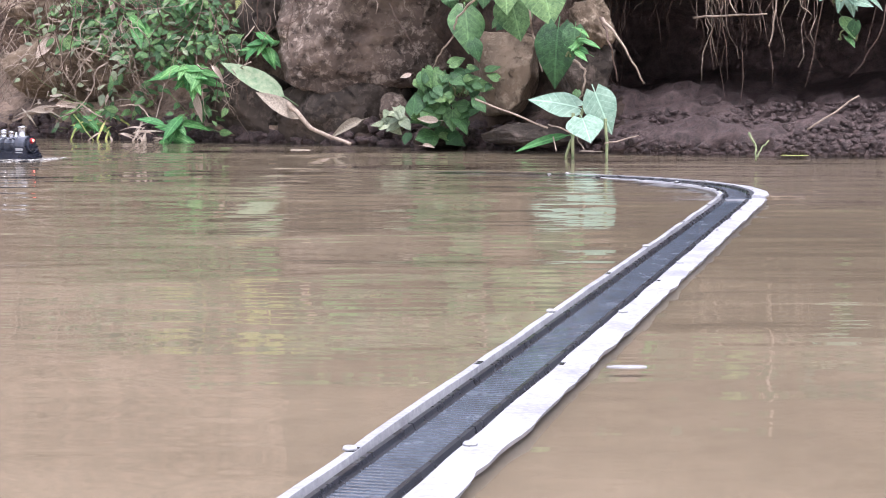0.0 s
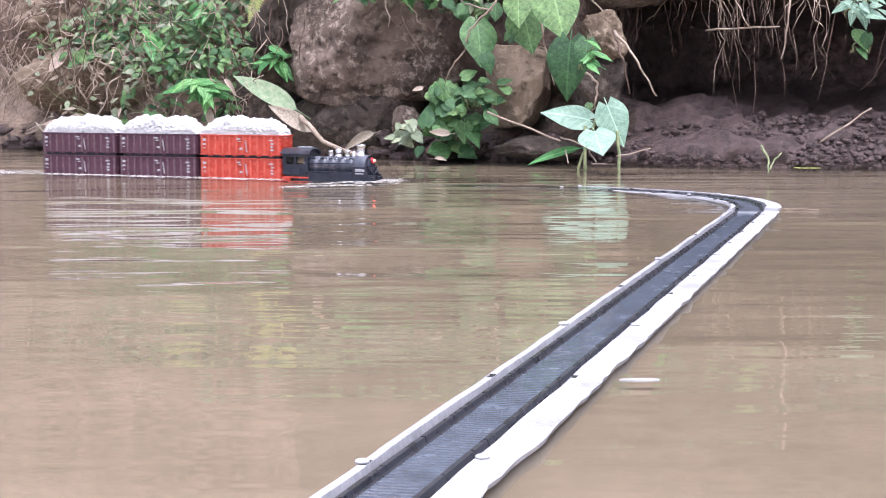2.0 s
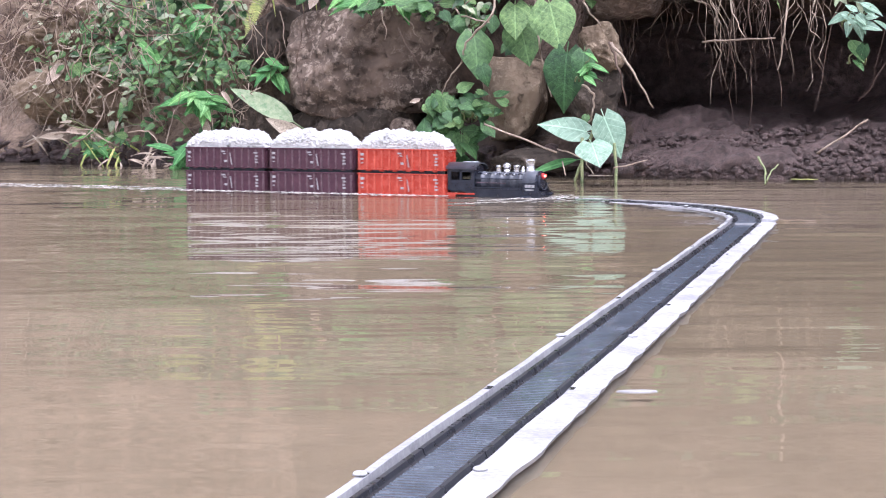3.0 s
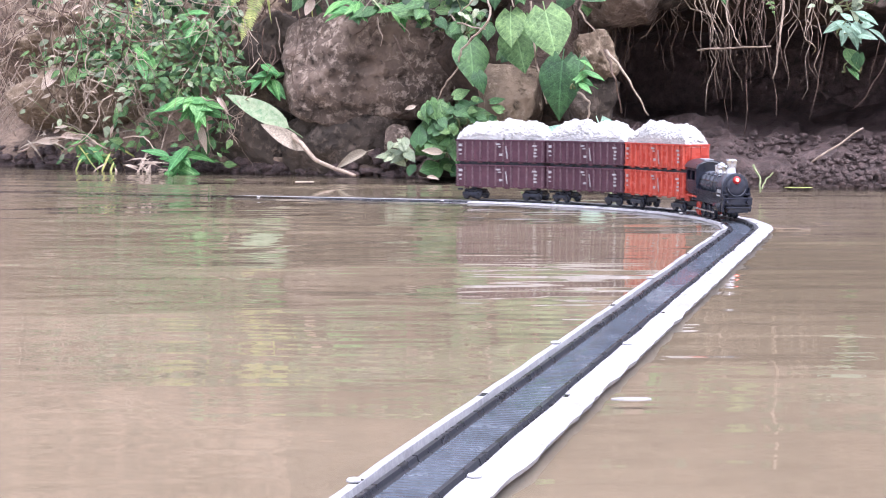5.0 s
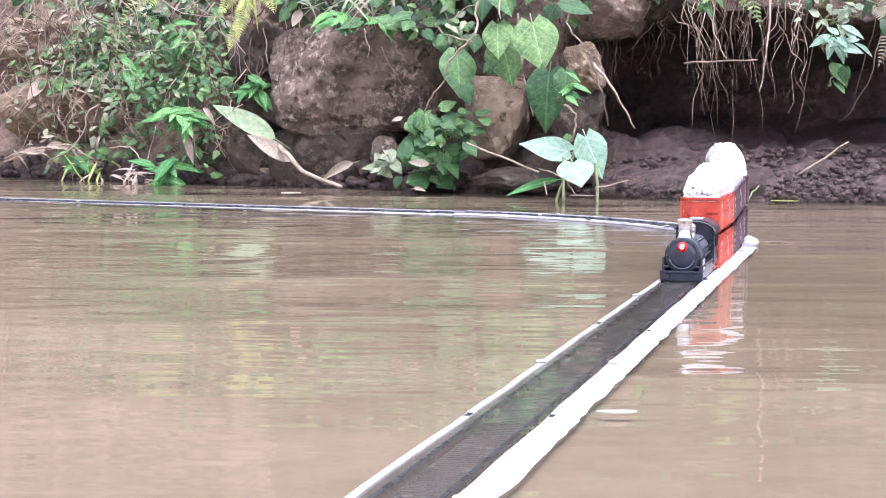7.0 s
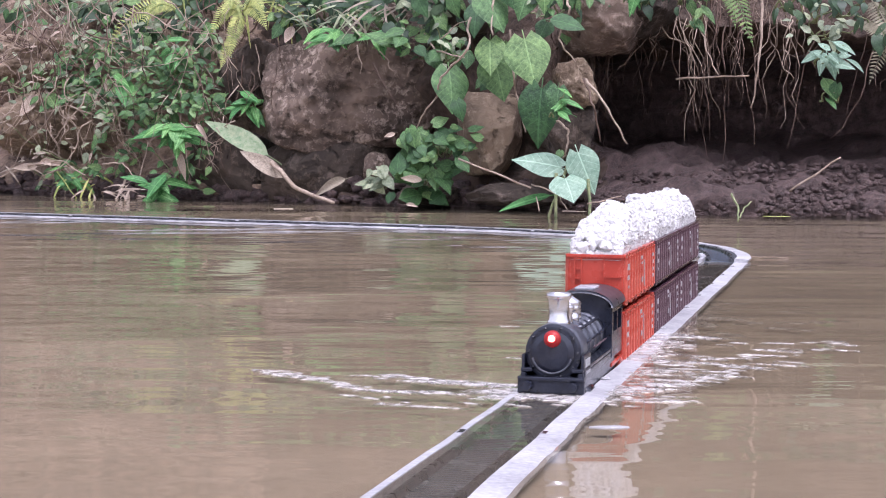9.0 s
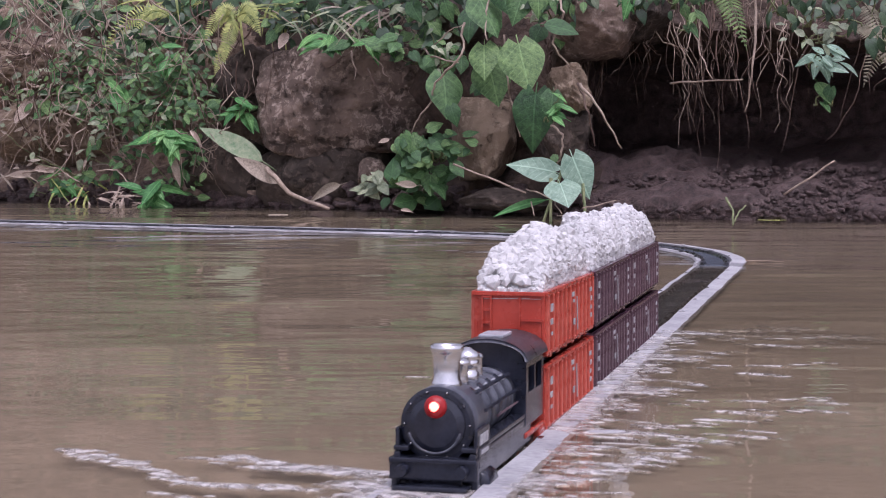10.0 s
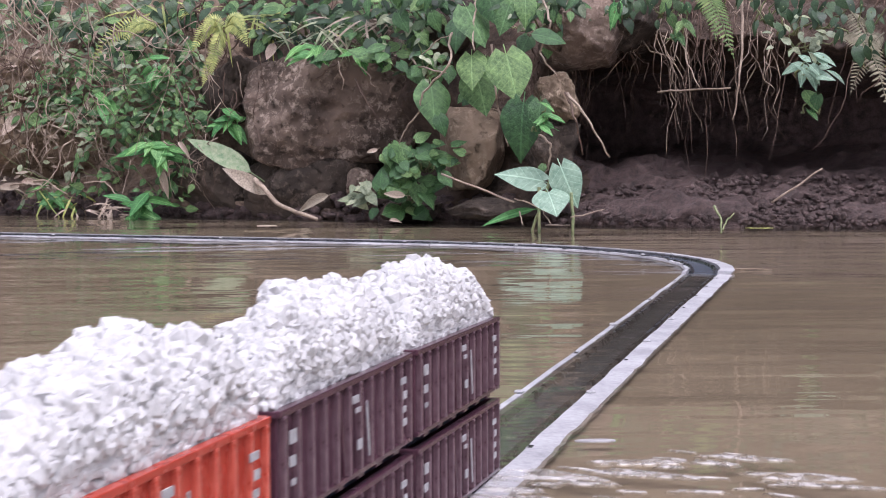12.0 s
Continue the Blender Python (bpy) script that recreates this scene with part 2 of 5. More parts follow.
CRUMB = mat("white_foam_crumbs", (0.38, 0.38, 0.38), (0.57, 0.57, 0.57), 90, 5, 0.75, 0.5, island=True, rnd=0.06, dist=0.002)
LAMP = glow("red_lamp", (0.25, 0.006, 0.006), 0.12)
LAMPCORE = glow("red_lamp_core", (1.0, 0.14, 0.09), 5.0)
# white for foam, and for sky glints on wave crests painted as flecks
SPLASH = mat("white_foam_and_glint", (0.42, 0.4, 0.38), (0.62, 0.6, 0.58), 60, 4, 0.25, 0.15, dist=0.002, spec=0.8)
# foam is a thin film of bubbles: its ragged cover lets the water through
foam_nodes, foam_links = SPLASH.node_tree.nodes, SPLASH.node_tree.links
film_noise, film_gap, film_mix = foam_nodes.new("ShaderNodeTexNoise"), foam_nodes.new("ShaderNodeMapRange"), foam_nodes.new("ShaderNodeMixShader")
film_noise.inputs["Scale"].default_value = 110
film_gap.inputs["From Min"].default_value, film_gap.inputs["From Max"].default_value = 0.38, 0.6
film_gap.inputs["To Min"].default_value, film_gap.inputs["To Max"].default_value = 0.9, 0.2
foam_links.new(foam_nodes.new("ShaderNodeTexCoord").outputs["Object"], film_noise.inputs["Vector"])
foam_links.new(film_noise.outputs[0], film_gap.inputs["Value"])
foam_links.new(film_gap.outputs[0], film_mix.inputs[0])
foam_links.new(foam_nodes["Principled BSDF"].outputs[0], film_mix.inputs[1])
foam_links.new(foam_nodes.new("ShaderNodeBsdfTransparent").outputs[0], film_mix.inputs[2])
foam_links.new(film_mix.outputs[0], foam_nodes["Material Output"].inputs["Surface"])


# ---- mesh helpers ----
def mesh_of(bm, name, material, smooth=False):
    me = bpy.data.meshes.new(name)
    bm.normal_update()
    bm.to_mesh(me)
    bm.free()
    me.materials.append(material)
    if smooth:
        me.polygons.foreach_set("use_smooth", [True] * len(me.polygons))
    return me


def part(name, bm, material, parent, label="", smooth=False):
    ob = new(name, mesh_of(bm, name, material, smooth))
    ob.parent = parent
    return tagged(ob, label)


def shared(name, me, parent, m):
    ob = new(name, me)
    ob.parent = parent
    ob.matrix_basis = m
    return ob


def box(bm, c, s, bevel=0.0, m=None):
    g = bmesh.ops.create_cube(bm, size=1.0)
    bmesh.ops.scale(bm, vec=s, verts=g["verts"])
    bmesh.ops.translate(bm, vec=c, verts=g["verts"])
    if m:
        bmesh.ops.transform(bm, matrix=m, verts=g["verts"])
    if bevel:
        edges = list({e for v in g["verts"] for e in v.link_edges})
        bmesh.ops.bevel(bm, geom=edges, offset=bevel, segments=2, affect="EDGES", profile=0.6)
    return bm


def lathe(bm, profile, m=Matrix(), seg=24):
    """Turns (radius, height) pairs round the z axis, capped at both ends."""
    rings = []
    for r, z in profile:
        rings.append([bm.verts.new(m @ Vector((r * math.cos(a), r * math.sin(a), z))) for a in (i * math.tau / seg for i in range(seg))])
    for p, q in zip(rings, rings[1:]):
        for i in range(seg):
            bm.faces.new((p[i], p[(i + 1) % seg], q[(i + 1) % seg], q[i]))
    bm.faces.new(rings[0][::-1])
    bm.faces.new(rings[-1])
    return bm


def tube(bm, pts, r0, r1, seg=6):
    """A tapering tube along points."""
    pts = [Vector(p) for p in pts]
    rings = []
    for i, p in enumerate(pts):
        d = (pts[min(i + 1, len(pts) - 1)] - pts[max(i - 1, 0)]).normalized()
        q = d.to_track_quat("Z", "Y")
        r = r0 + (r1 - r0) * i / (len(pts) - 1)
        rings.append([bm.verts.new(p + q @ Vector((r * math.cos(a), r * math.sin(a), 0))) for a in (k * math.tau / seg for k in range(seg))])
    for p, q in zip(rings, rings[1:]):
        for i in range(seg):
            bm.faces.new((p[i], p[(i + 1) % seg], q[(i + 1) % seg], q[i]))
    bm.faces.new(rings[0][::-1])
    bm.faces.new(rings[-1])
    return bm


def wander(a, b, n, wob, rng, sag=0.0):
    """Points from a to b that wander like a root."""
    a, b = Vector(a), Vector(b)
    ph = Vector((rng.uniform(0, 50), rng.uniform(0, 50), rng.uniform(0, 50)))
    out = []
    for i in range(n + 1):
        k = i / n
        w = math.sin(math.pi * k) ** 0.5 if 0 < k < 1 else 0
        p = a.lerp(b, k) + noise.noise_vector(ph + Vector((k * 3, 0, 0))) * wob * w
        p.z -= sag * math.sin(math.pi * k)
        out.append(p)
    return out


HEART_T = (0, 0.1, 0.2, 0.3, 0.45, 0.6, 0.75, 0.9, 1)
HEART_W = (0.72, 0.9, 0.98, 1.0, 0.9, 0.7, 0.45, 0.17, 0.0)


def leaf_verts(kind, length, width, droop, fold, nx=10):
    """Rows of points of a leaf blade that starts at the origin, runs along +y and faces +z."""
    rows = []
    for i in range(nx + 1):
        t = i / nx
        if kind == "heart":
            w = float(np.interp(t, HEART_T, HEART_W))
            y = t * length
        elif kind == "lance":
            w = math.sin(math.pi * t ** 0.75) ** 0.9
            y = t * length
        else:
            w = math.sin(math.pi * (t * 0.96 + 0.02)) ** 0.7
            y = t * length
        w *= width / 2
        z = -droop * length * t * t
        row = []
        for s in (-1, -0.5, 0, 0.5, 1):
            back = (0.0, -0.17 * length, -0.02 * length)[int(abs(s) * 2)] if kind == "heart" and t < 0.01 else 0
            row.append(Vector((s * w, y + back, z + fold * abs(s) * w * (1 if kind != "heart" else 0.7) - 0.25 * abs(s) ** 2 * w)))
        rows.append(row)
    return rows


def add_leaf(bm, rows, m):
    grid = [[bm.verts.new(m @ v) for v in r] for r in rows]
    for a, b in zip(grid, grid[1:]):
        for i in range(4):
            bm.faces.new((a[i], a[i + 1], b[i + 1], b[i]))


def facing(p, out, tip, roll=0):
    """Pose of a leaf at p whose blade faces out and whose tip points along tip."""
    z = Vector(out).normalized()
    y = Vector(tip)
    y = (y - z * y.dot(z)).normalized()
    x = y.cross(z)
    m = Matrix((x, y, z)).transposed().to_4x4()
    return Matrix.Translation(p) @ m @ Matrix.Rotation(roll, 4, "Y")


def curve_y(x, table):
    return float(np.interp(x, [a for a, _ in table], [b for _, b in table]))


# ---- water, bed and banks ----
SHORE = [(-9, 9.5), (-1.3, 4.74), (-0.99, 4.5), (-0.69, 4.27), (-0.38, 4.12), (-0.07, 3.94), (0.23, 3.71), (0.54, 3.55), (0.84, 3.48), (1.15, 3.35), (2.5, 3.0), (9, 2.4)]


def span(x):
    """How large the bank's features are at this x: the shore runs away from the viewer to the left."""
    return 0.947 - 0.228 * max(-1.4, min(1.2, x))


def smooth01(a, b, x):
    k = min(1, max(0, (x - a) / (b - a)))
    return k * k * (3 - 2 * k)


def bank_y(x, z):
    """How far back the bank's face lies at this x and height."""
    s, k = curve_y(x, SHORE), span(x)
    z /= k
    left = 0.03 + 0.28 * max(z, 0) + 0.10 * smooth01(0.02, 0.12, z) * smooth01(0.30, 0.16, z)
    mound = 0.28 * smooth01(0.02, 0.15, z)
    deep = 0.47 * smooth01(0.12, 0.22, z)
    lip = -0.57 * smooth01(0.39, 0.49, z) + 0.3 * max(0, z - 0.45)
    w = smooth01(0.3, 0.45, x)
    y = s + (left * (1 - w) + (mound + deep + lip) * w) * 1.3 * k
    if z < 0:
        y += z * 1.5
    return y


def build_bank():
    nx, nz = 360, 230
    zs = [-0.16 + 0.96 * (j / nz) for j in range(nz + 1)]
    verts, faces = [], []
    for j, z in enumerate(zs):
        for i in range(nx + 1):
            u = 2 * i / nx - 1
            x = 0.2 + 1.9 * u + 6 * u ** 5
            y = bank_y(x, z)
            p = Vector((x, y, z))
            d = noise.fractal(p * 5, 1.0, 2.0, 4) * 0.045 + noise.fractal(p * 22, 1.0, 2.0, 3) * 0.016
            k = smooth01(-0.05, 0.05, z) * (1 - 0.5 * smooth01(0.02, 0.0, z))
            verts.append((x + 0.5 * d * k, y - d * k, z + 0.75 * d * k))
    # the land behind, to the horizon: unseen steep rise added to block sky reflections
    top = []
    for far, rise in ((0.12, 1.0), (0.4, 1.35), (1.0, 1.8), (5, 2.6), (120, 9.0)):
        for i in range(nx + 1):
            u = 2 * i / nx - 1
            x = 0.2 + 1.9 * u + 6 * u ** 5
            sp = 1 + far * 0.12
            verts.append(((x - 0.25) * sp + 0.25, bank_y(x, 0.8) + far, rise + 0.08 * noise.noise(Vector((x * 3, far * 3, 0)))))
    rows = nz + 1 + 5
    for j in range(rows - 1):
        for i in range(nx):
            a = j * (nx + 1) + i
            faces.append((a, a + 1, a + nx + 2, a + nx + 1))
    me = bpy.data.meshes.new("ground")
    me.from_pydata(verts, [], faces)
    me.polygons.foreach_set("use_smooth", [True] * len(me.polygons))
    me.materials.append(SOIL)
    me.materials.append(WETMUD)
    me.materials.append(DRYSOIL)
    idx = []
    for p in me.polygons:
        c = p.center
        w = c.x + 0.08 * noise.noise(c * 6)
        wet = (w > 0.37 and c.z < 0.34) or c.z < 0.02 + 0.03 * noise.noise(c * 9)
        idx.append(1 if wet else 2 if w < -0.3 + 0.2 * noise.noise(c * 4) else 0)
    me.polygons.foreach_set("material_index", idx)
    tagged(new("ground", me), "dark earthen river bank with undercut wet mud", "river bank", kind="structure")
    # the other bank, behind the camera, and the bed
    bm = bmesh.new()
    prof = [(12.5, -0.16), (-3.5, -0.16), (-4.2, 0.1), (-4.8, 0.5), (-9, 0.8), (-80, 2.5)]
    cols = [-80, -12, -6, -3, 0, 3, 6, 12, 80]
    grid = [[bm.verts.new((x, y, z + (0.08 * noise.noise(Vector((x, y, 0))) if y < -3.6 else 0))) for x in cols] for y, z in prof]
    for a, b in zip(grid, grid[1:]):
        for i in range(len(cols) - 1):
            bm.faces.new((a[i], b[i], b[i + 1], a[i + 1]))
    tagged(new("river_bed", mesh_of(bm, "river_bed", MUD)), "brown muddy river bed and near shore", "river bed", kind="structure")
    bm = bmesh.new()
    bmesh.ops.create_grid(bm, x_segments=1, y_segments=1, size=1)
    bmesh.ops.scale(bm, vec=(30, 8.0, 1), verts=bm.verts)
    bmesh.ops.translate(bm, vec=(0, 3.9, 0), verts=bm.verts)
    tagged(new("water", mesh_of(bm, "water", WATER)), "brown muddy river water with small ripples", "water", kind="structure")


build_bank()
# silt hangs so thick in the river that sight ends a finger's breadth below the surface
silt = bmesh.new()
bmesh.ops.create_grid(silt, x_segments=1, y_segments=1, size=1)
bmesh.ops.scale(silt, vec=(30, 8.0, 1), verts=silt.verts)
bmesh.ops.translate(silt, vec=(0, 3.9, -0.0055), verts=silt.verts)
tagged(new("water_silt", mesh_of(silt, "water_silt", MUD)), "cloudy brown silt in the river water", "water", kind="structure")

# ---- the line of the track ----
NEAR_DIR = Vector((-0.2525, -0.9676))
FAR_DIR = Vector((0.90147, -0.43284))
CROSS = Vector((0.5075, 2.7395))
TANGENT = 0.505
TURN = math.acos(FAR_DIR.dot(NEAR_DIR))
RADIUS = TANGENT / math.tan(TURN / 2)
FAR_LEN = 2.2
T1 = CROSS - FAR_DIR * TANGENT
T2 = CROSS + NEAR_DIR * TANGENT
HUB = T1 + Vector((FAR_DIR.y, -FAR_DIR.x)) * RADIUS
ARC = RADIUS * TURN


def on_line(s):
    """Place and heading at s metres along the track; s = 0 where the bend begins, the train comes from below 0."""
    if s < 0:
        p, d = T1 + FAR_DIR * s, FAR_DIR
    elif s < ARC:
        a = s / RADIUS
        r = Matrix.Rotation(-a, 2)
        p, d = HUB + r @ (T1 - HUB), r @ FAR_DIR
    else:
        p, d = T2 + NEAR_DIR * (s - ARC), NEAR_DIR
    return p, d


def strip(bm, s0, s1, step, profile, org):
    """A bar of constant section (offset to the left, height) along the track between s0 and s1."""
    n = max(1, round((s1 - s0) / step))
    rings = []
    for i in range(n + 1):
        p, d = on_line(s0 + (s1 - s0) * i / n)
        left = Vector((-d.y, d.x))
        rings.append([bm.verts.new((p.x + left.x * o - org.x, p.y + left.y * o - org.y, z)) for o, z in profile])
    k = len(profile)
    for a, b in zip(rings, rings[1:]):
        for i in range(k):
            bm.faces.new((a[i], a[(i + 1) % k], b[(i + 1) % k], b[i]))
    bm.faces.new(rings[0])
    bm.faces.new(rings[-1][::-1])


def bar(o0, o1, z0, z1):
    return [(o0, z0), (o1, z0), (o1, z1), (o0, z1)]


def track_piece(name, s0, s1, pivot_s, label, clips, sections, lip=0.0052):
    """Model railway track on a white foam board. Heights count from the water; left of travel is outside the bend."""
    org = on_line(pivot_s)[0]
    thing = tagged(new(name), label, "toy track", "floating toy track")
    thing.location = (org.x, org.y, 0)
    step = 0.03 if s0 >= 0 and s1 <= ARC + 1e-6 else 0.12
    # foam board, broader on the outside of the bend, with a slightly ragged edge
    bm = bmesh.new()
    strip(bm, s0, s1, 0.014, [(-0.016, -0.016), (0.014, -0.016), (0.0375, 0.0012), (0.0392, 0.0044), (0.033, 0.0051), (0.0208, 0.0054), (0.0202, 0.0), (-0.0202, 0.0), (-0.0206, lip), (-0.0252, lip - 0.0002), (-0.0266, lip - 0.003)], org)
    for v in bm.verts:
        k = noise.noise(Vector((v.co.x * 14, v.co.y * 14, 3))) * 0.002
        if 0.0003 < v.co.z < 0.0047:
            k += noise.fractal(Vector((v.co.x * 45, v.co.y * 45, 7)), 1.0, 2.0, 3) * 0.0028
        v.co.x += k
        v.co.y += k
    part("foam_board", bm, FOAM, thing, "white styrofoam float board")
    cuts = [s0 + (s1 - s0) * i / sections for i in range(sections + 1)]
    for a, b in zip(cuts, cuts[1:]):
        bm = bmesh.new()
        strip(bm, a + 0.0006, b - 0.0006, step, [(-0.0195, 0.0001), (0.0195, 0.0001), (0.0185, 0.0012), (-0.0185, 0.0012)], org)
        bed = part("track_bed", bm, WETBED, thing, "wet dark grey plastic bed")
        for o in (-0.0148, 0.0148):
            bm = bmesh.new()
            strip(bm, a + 0.001, b - 0.001, step, [(o - 0.003, 0.0012), (o + 0.003, 0.0012), (o + 0.002, 0.0022), (o + 0.0012, 0.0046), (o - 0.0012, 0.0046), (o - 0.002, 0.0022)], org)
            part("rail", bm, PLASTIC, bed, "black plastic rail")
        bm = bmesh.new()
        n = round((b - a) / 0.0052)
        for i in range(n):
            p, d = on_line(a + (b - a) * (i + 0.5) / n)
            left = Vector((-d.y, d.x))
            c = [p + left * o + d * e for o, e in ((-0.0116, -0.0011), (-0.0116, 0.0011), (0.0116, 0.0011), (0.0116, -0.0011))]
            lo = [bm.verts.new((q.x - org.x, q.y - org.y, 0.0011)) for q in c]
            hi = [bm.verts.new((q.x - org.x, q.y - org.y, 0.0017)) for q in c]
            bm.faces.new(hi)
            for j in range(4):
                bm.faces.new((lo[j], lo[(j + 1) % 4], hi[(j + 1) % 4], hi[j]))
        tagged(part("rib_field", bm, WETBED, bed, "fine grey cross ribs"), kind="stuff")
    # dark joint clips with pale pins, on both edges
    clip = bmesh.new()
    box(clip, (0, 0, 0.0006), (0.01, 0.0042, 0.002), 0.0007)
    clip = mesh_of(clip, "clip", PLASTIC)
    pin = bmesh.new()
    lathe(pin, [(0.0034, 0.0), (0.0032, 0.0008), (0.0024, 0.0015), (0.001, 0.0018)], seg=12)
    pin = mesh_of(pin, "pin", WHITE, True)
    for s, side, pale in clips:
        p, d = on_line(s)
        left = Vector((-d.y, d.x))
        q = p + left * side * 0.0228
        turn = math.degrees(math.atan2(d.y, d.x))
        c = shared("clip", clip, thing, pose(q.x - org.x, q.y - org.y, 0.0038, 0, 0, turn))
        if pale:
            shared("pin", pin, c, pose(0.001, 0.001 * side, 0.0016))
    return thing


near_end = ARC + 3.0
far_clips = [(-0.05 - 0.12 * i, -1, i % 3 == 0) for i in range(17)]
bend_clips = [(0.06 + 0.11 * i, sd, i % 3 == 1) for i in range(int(ARC / 0.11)) for sd in (-1, 1)]
near_clips = [(ARC + s, 1, pale) for s, pale in ((0.07, True), (0.2, False), (0.33, False), (0.47, False), (0.6, True), (0.79, True), (0.92, False), (1.106, True), (1.323, False), (1.542, True), (1.76, False), (1.98, True))]
near_clips += [(ARC + s, -1, pale) for s, pale in ((0.12, False), (0.38, False), (0.657, True), (0.88, False), (1.114, True), (1.33, False), (1.564, True), (1.79, False))]
far_track = track_piece("far_track", -FAR_LEN, -0.002, 0.0, "straight black toy train track on a white foam board", far_clips, 9, 0.003)
bend_track = track_piece("bend_track", 0.0, ARC, 0.0, "curved black toy train track on a white foam board", bend_clips, 2, 0.004)
near_track = track_piece("near_track", ARC + 0.002, near_end, ARC, "straight black toy train track floating on a white foam board", near_clips, 12)


# ---- the train ----
def wheel_mesh():
    bm = bmesh.new()
    lathe(bm, [(0.0035, -0.0022), (0.0068, -0.0022), (0.0074, -0.0014), (0.0068, 0.0014), (0.0055, 0.0022), (0.002, 0.0026)], Matrix.Rotation(math.pi / 2, 4, "X"), 18)
    return mesh_of(bm, "wheel", BLACK, False)


WHEEL = wheel_mesh()
L2, W2 = 0.086, 0.0205


BODY = L2 - 0.0024


def box_body(z0, z1, name, material, thing, floor_gap):
    """One open-topped ribbed container: floor and four walls with thickness, ribs, rims, ladder and print."""
    bm = bmesh.new()
    zc, hh = (z0 + z1) / 2, z1 - z0
    box(bm, (0, W2 - 0.001, zc), (2 * BODY, 0.002, hh), 0.0003)
    box(bm, (0, -W2 + 0.001, zc), (2 * BODY, 0.002, hh), 0.0003)
    for sx in (-1, 1):
        box(bm, (sx * (BODY - 0.001), 0, zc), (0.002, 2 * W2 - 0.004, hh), 0.0003)
    box(bm, (0, 0, z0 + 0.0015), (2 * BODY - 0.004, 2 * W2 - 0.004, 0.003))
    body = part(name, bm, material, thing)
    # ribs in the paler plastic, a painted highlight along each
    rib = bmesh.new()
    box(rib, (0, 0, 0), (0.0026, 0.0034, hh - 0.004), 0.0007)
    rib = mesh_of(rib, "rib", RED_PALE if material is RED else MAROON_PALE)
    n = 12
    for sy in (-1, 1):
        for i in range(n):
            x = -BODY + 0.0035 + (2 * BODY - 0.007) * i / (n - 1)
            shared("rib", rib, body, pose(x, sy * (W2 + 0.0006), zc))
        bm = bmesh.new()
        box(bm, (0, sy * (W2 + 0.0004), z1 - 0.0012), (2 * BODY + 0.001, 0.0024, 0.0024), 0.0005)
        box(bm, (0, sy * (W2 + 0.0004), z0 + 0.0012), (2 * BODY + 0.001, 0.0022, 0.0022), 0.0005)
        for i in range(6):
            x = -BODY + 0.02 + i * 0.0255
            box(bm, (x, sy * (W2 - 0.0015), z0 - 0.001), (0.008, 0.003, 0.0024), 0.0005)
        part("rim", bm, material, body)
        # diagonal brace beside the middle door
        bm = bmesh.new()
        box(bm, (0, 0, 0), (0.0016, 0.0014, hh - 0.005), 0.0003, pose(0.015, sy * (W2 + 0.0008), zc, 0, 12 * sy, 0))
        part("brace", bm, material, body)
        # unreadable white print as small bars: a column at each end, two lines and a slanting stroke at the middle
        for x, z, w, t in ((-0.074, 0.0275, 0.009, 0.0055), (-0.0745, 0.0195, 0.008, 0.0042), (-0.074, 0.0125, 0.006, 0.0025), (-0.002, 0.0295, 0.011, 0.0034), (0.001, 0.0252, 0.008, 0.0022),
                           (0.003, 0.0122, 0.008, 0.0046), (0.066, 0.0275, 0.011, 0.0032), (0.068, 0.0215, 0.0075, 0.0038), (0.067, 0.0158, 0.007, 0.003), (0.0675, 0.0105, 0.0085, 0.0034)):
            bm = box(bmesh.new(), (x * sy * -1, sy * (W2 + 0.0024), z0 + z * hh / 0.037), (w * 0.7, 0.0006, t * 0.8))
            part("marking", bm, WHITE, body, "small white printed marking")
        bm = box(bmesh.new(), (0, 0, 0), (0.0015, 0.0005, 0.021), 0, pose(0.014 * sy * -1, sy * (W2 + 0.0024), zc - 0.002, 0, 9 * sy, 0))
        part("marking", bm, WHITE, body, "slanting white printed stroke")
    for sx in (-1, 1):
        bm = bmesh.new()
        for o in (0.0155, 0.0105):
            box(bm, (sx * (BODY + 0.001), sx * o * -1, zc), (0.0012, 0.0012, hh - 0.002), 0.0002)
        for i in range(5):
            box(bm, (sx * (BODY + 0.001), sx * -0.013, z0 + 0.004 + i * hh * 0.2), (0.0012, 0.005, 0.0012), 0.0002)
        part("ladder", bm, material, body)
        bm = bmesh.new()
        box(bm, (sx * (BODY + 0.0006), 0, z1 - 0.0012), (0.0024, 2 * W2, 0.0024), 0.0004)
        box(bm, (sx * (BODY + 0.0005), sx * 0.006, zc), (0.0012, 0.0012, hh - 0.003))
        box(bm, (sx * (BODY + 0.0005), sx * 0.013, zc + 0.002), (0.0012, 0.013, 0.0012))
        part("end_frame", bm, material, body)
    return body


